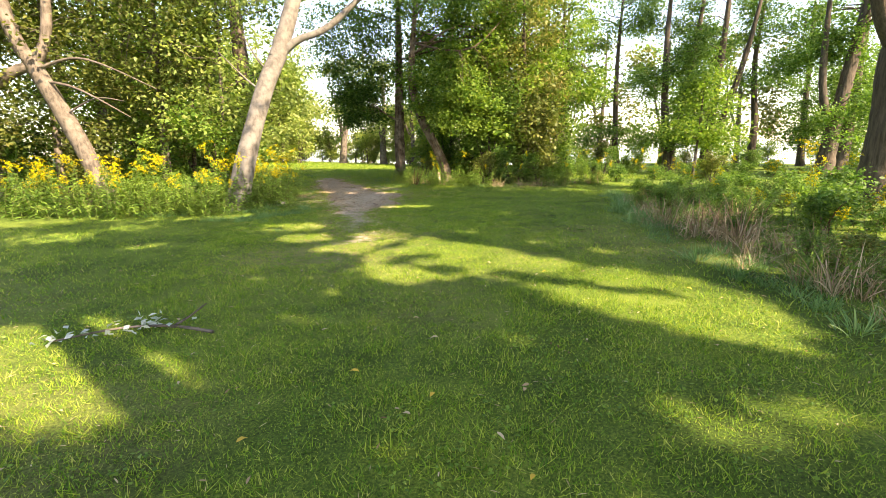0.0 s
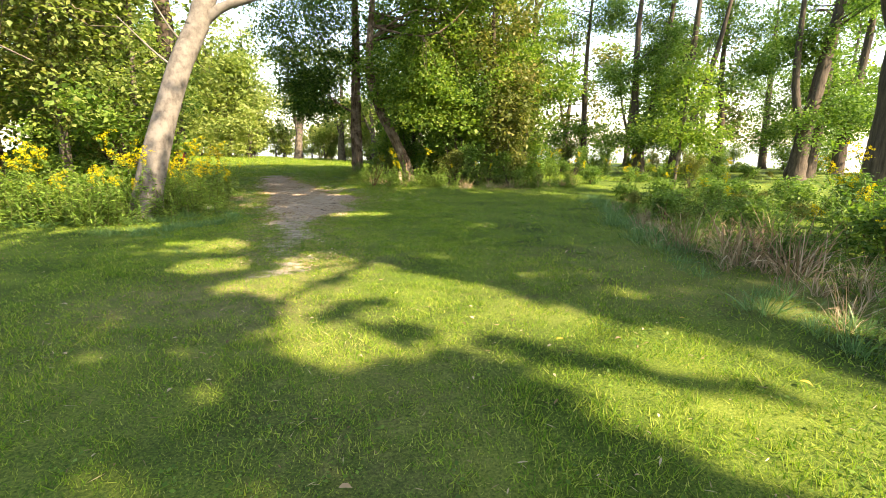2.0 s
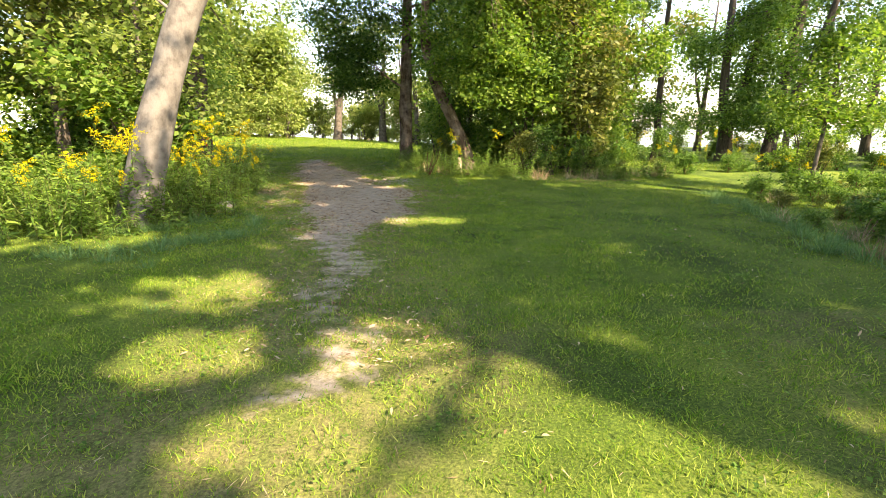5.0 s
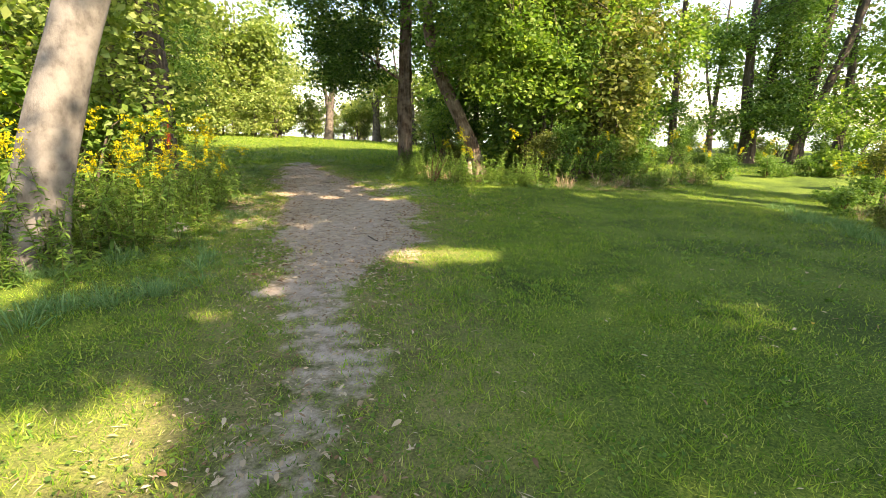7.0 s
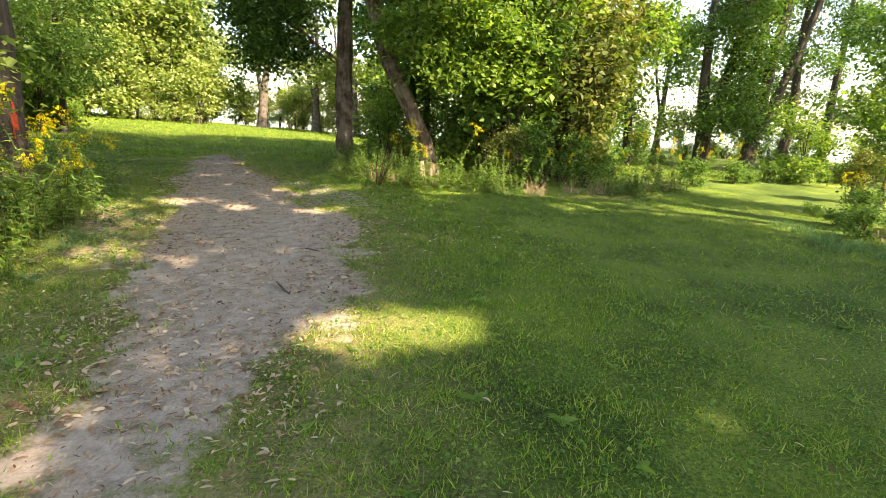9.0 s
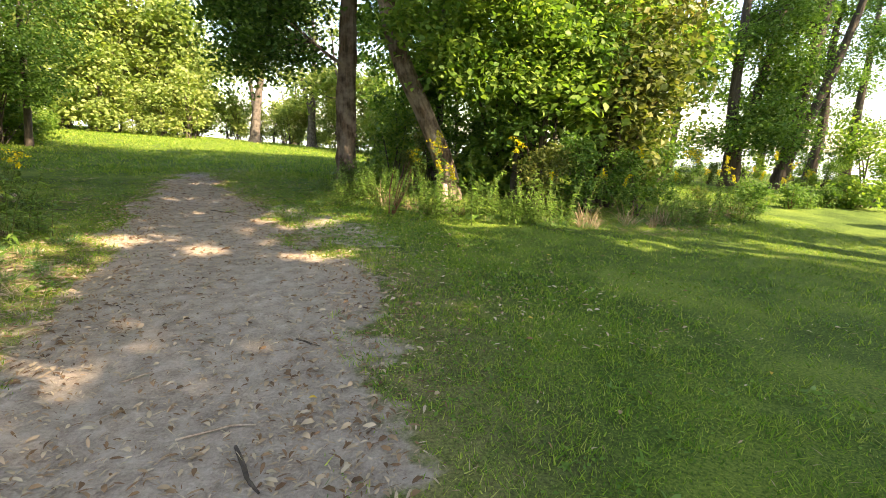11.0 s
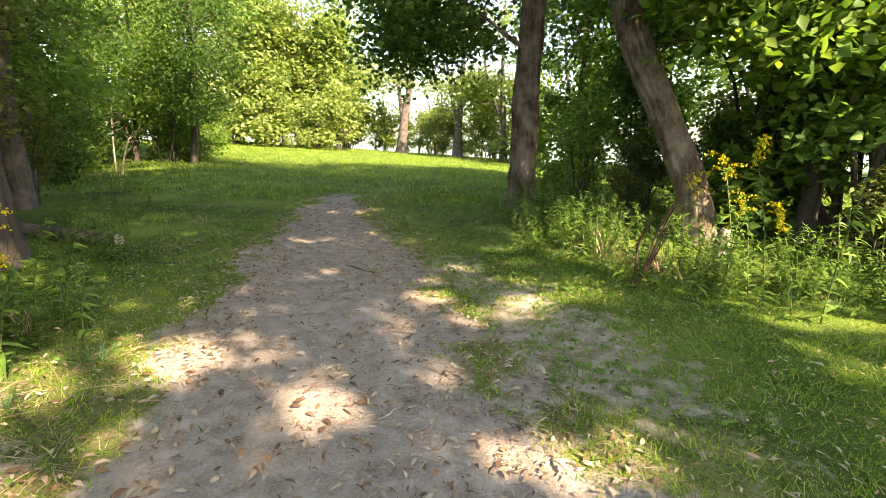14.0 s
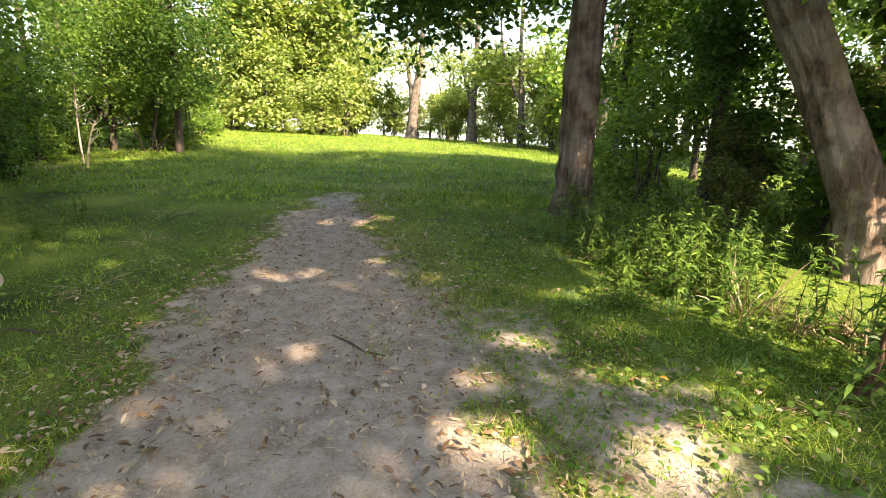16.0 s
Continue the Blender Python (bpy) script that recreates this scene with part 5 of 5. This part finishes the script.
mesh_object("post_shaft", *tube([(0, 0, -0.1), (0, 0, 0.9), (0.01, 0, 1.75), (0.01, 0, 1.77)], [0.06, 0.058, 0.055, 0.001], 10, 0.05), WOOD_DEAD, fence_post, smooth_faces=True)

# small dead leaves and wood chips all over the path and its edges
n = 130000
lx, ly = rng.uniform(-7.5, 3.0, n), rng.uniform(1.0, 27, n)
l, r = np.interp(ly, PATH_Y, PATH_L), np.interp(ly, PATH_Y, PATH_R)
off = np.maximum(l - lx, lx - r)
keep = rng.random(n) < np.where(ly > 8, np.clip(0.95 - 0.55 * np.maximum(off, 0) * np.where((ly > 15) & (lx > r), 0.55, np.where((ly > 13) & (ly < 22) & (lx < l), 1.0, 3.0)) - 0.2 * (off < -0.5), 0.02, 1), 0.02) * (0.35 + 0.9 * field(lx, ly, 1.3))
lx, ly = lx[keep], ly[keep]
p = np.stack([lx, ly, height(lx, ly) - 0.02 * dirt(lx, ly) + 0.013 + 0.02 * (dirt(lx, ly) < 0.3)], 1)
s = np.minimum(rng.gamma(2.6, 0.009, len(p)) + 0.010, 0.07)
litter = mesh_object("leaf_litter", *oval_leaves(p, rng.normal(0, 1, p.shape) * [1, 1, 0.12], rng.normal(0, 0.25, p.shape) + [0, 0, 1], s, s * rng.uniform(0.12, 0.45, len(p)), 0.2), LITTER)
n = 34000
lx, ly = rng.uniform(-7, 0, n), rng.uniform(12, 25.5, n)
l, r = np.interp(ly, PATH_Y, PATH_L), np.interp(ly, PATH_Y, PATH_R)
off = np.maximum(l - lx, lx - r)
keep = rng.random(n) < np.where(off < -0.45, 0.45, 0.95) * (off < 0.15 + 0.35 * rng.random(n)) * smooth(0.25, 0.6, field(lx, ly, 1.6) + 0.25 * (off > -0.4))
lx, ly = lx[keep], ly[keep]
p = np.stack([lx, ly, height(lx, ly) - 0.02 * dirt(lx, ly) + 0.014], 1)
s = rng.uniform(0.025, 0.075, len(p))
fallen_bits = mesh_object("leaf_litter", *oval_leaves(p, rng.normal(0, 1, p.shape) * [1, 1, 0.1], rng.normal(0, 0.35, p.shape) + [0, 0, 1], s, s * rng.uniform(0.16, 0.5, len(p)), 0.3), LITTER)
tagged(fallen_bits, "curled tan and brown leaves along the path", "leaf litter", kind="stuff")
tagged(litter, "scattered small dead leaves and wood chips", "leaf litter", kind="stuff")
for k in range(46):
    x, y = rng.uniform(-4, 3), rng.uniform(1.5, 22)
    if k < 8:
        x, y = [(0.4, 1.9), (-0.2, 2.4), (0.5, 2.7), (-1.1, 2.2), (-1.6, 9.3), (-2.5, 15.6), (-1.8, 14.6), (-4.6, 16.6)][k]
    q = np.array([[0.0, 0, 0.012]])
    v, f = oval_leaves(q, [[1, 0, 0.1]], [[0.1, 0, 1]], 0.06, 0.034, 0.22)
    ob = tagged(mesh_object("fallen_leaf", v, f, FALLEN_YELLOW if k % 3 == 0 else LITTER), "single curled fallen leaf on the ground", "leaf", "fallen leaves")
    ob.matrix_basis = pose(x, y, float(height(x, y)) + (0.02 if dirt(x, y) < 0.3 else 0.0), 0, 0, rng.uniform(0, 360)) @ Matrix.Scale(rng.uniform(0.7, 1.2), 4)

# ---- mown grass ----
def turf_blades(name, x0, x1, y0, y1, n, length, width, seed, walk_line=None):
    r2 = np.random.default_rng(seed)
    x, y = r2.uniform(x0, x1, n), r2.uniform(y0, y1, n)
    bare = np.clip((dirt(x, y) + 0.55 * (field(x, y, 5.0) - 0.5)) * 1.35, 0, 1)
    keep = r2.random(n) > bare * 1.02
    if walk_line:
        keep &= np.abs(x - np.interp(y, *walk_line)) < 2.6 + 0.9 * r2.random(n)
    x, y = x[keep], y[keep]
    m = len(x)
    tall = length * r2.uniform(0.4, 1.25, m) * (0.7 + 0.6 * field(x, y, 0.9)) * (0.35 + 1.3 * field(x, y, 7.0))
    a = r2.uniform(0, 6.28, m)
    lean = np.abs(r2.normal(0.8, 0.75, m)) * tall
    face = r2.uniform(0, 6.28, m)
    w = width * r2.uniform(0.6, 1.3, m) * 0.5
    z = height(x, y) - 0.006
    v = np.stack([np.stack([x - w * np.cos(face), y - w * np.sin(face), z], 1), np.stack([x + w * np.cos(face), y + w * np.sin(face), z], 1),
                  np.stack([x + lean * np.cos(a), y + lean * np.sin(a), z + tall], 1)], 1).reshape(-1, 3)
    ob = mesh_object(name, v, np.arange(3 * m).reshape(-1, 3), BLADE)
    return tagged(ob, "short mown green grass", "grass", kind="stuff")


WALK = ([-2, 0, 5, 10, 20, 30], [0.2, 0.2, -0.6, -1.3, -2.9, -4.5])
turf_blades("grass", -8, 7, 0.6, 27, 1150000, 0.036, 0.0060, 500, WALK)
turf_blades("grass", -9, 9, 1.0, 27, 300000, 0.040, 0.010, 501)
turf_blades("grass", -26, 14, 25, 56, 120000, 0.09, 0.03, 502)
# clover and other small round leaves, and pale mown clippings lying in the turf
n = 60000
x, y = rng.uniform(-5, 5, n), rng.uniform(1, 20, n)
keep = (field(x, y, 1.2) * 0.6 + field(x, y, 4.0) * 0.4 > 0.56) & (dirt(x, y) < 0.4) & (rng.random(n) < 0.8)
x, y = x[keep], y[keep]
p = np.stack([x, y, height(x, y) + rng.uniform(0.012, 0.04, len(x))], 1)
s = rng.uniform(0.014, 0.034, len(x))
clover = mesh_object("clover", *leaf_cards(p, rng.normal(0, 1, p.shape) * [1, 1, 0.25], rng.normal(0, 0.35, p.shape) + [0, 0, 1], s, s * 0.8), LEAF_WEED)
tagged(clover, "small round clover leaves in the turf", "clover", kind="stuff")
n = 11000
x, y = rng.uniform(-6, 5, n), rng.uniform(1, 24, n)
keep = rng.random(n) < 0.25 + dryness(x, y)
x, y = x[keep], y[keep]
p = np.stack([x, y, height(x, y) + rng.uniform(0.008, 0.03, len(x))], 1)
clip = mesh_object("grass_clippings", *leaf_cards(p, rng.normal(0, 1, p.shape) * [1, 1, 0.2], rng.normal(0, 0.4, p.shape) + [0, 0, 1], rng.uniform(0.03, 0.09, len(x)), 0.005), STRAW)
tagged(clip, "pale dry clippings lying in the grass", "clippings", kind="stuff")
# low broad leaves covering the ground at the foot of the weeds
n = 26000
x, y = rng.uniform(-7, 3.5, n), rng.uniform(12, 25, n)
l, r = np.interp(y, PATH_Y, PATH_L), np.interp(y, PATH_Y, PATH_R)
out = np.maximum(l - x, x - r)
keep = (out > 0.15) & (field(x, y, 1.6) > np.where(x > r, 0.5, 0.52)) & (out < np.where(x > r, 2.6, 2.2)) & ((x < l) | (y > 16))
x, y = x[keep], y[keep]
p = np.stack([x, y, height(x, y) + rng.uniform(0.02, 0.11, len(x)) * (0.4 + field(x, y, 2.0))], 1)
s = rng.uniform(0.025, 0.055, len(x))
cover = mesh_object("ground_cover", *oval_leaves(p, rng.normal(0, 1, p.shape) * [1, 1, 0.3], rng.normal(0, 0.4, p.shape) + [0, 0, 1], s, s * 0.7), LEAF_WEED)
tagged(cover, "low broad green leaves covering the ground", "ground cover", kind="stuff")
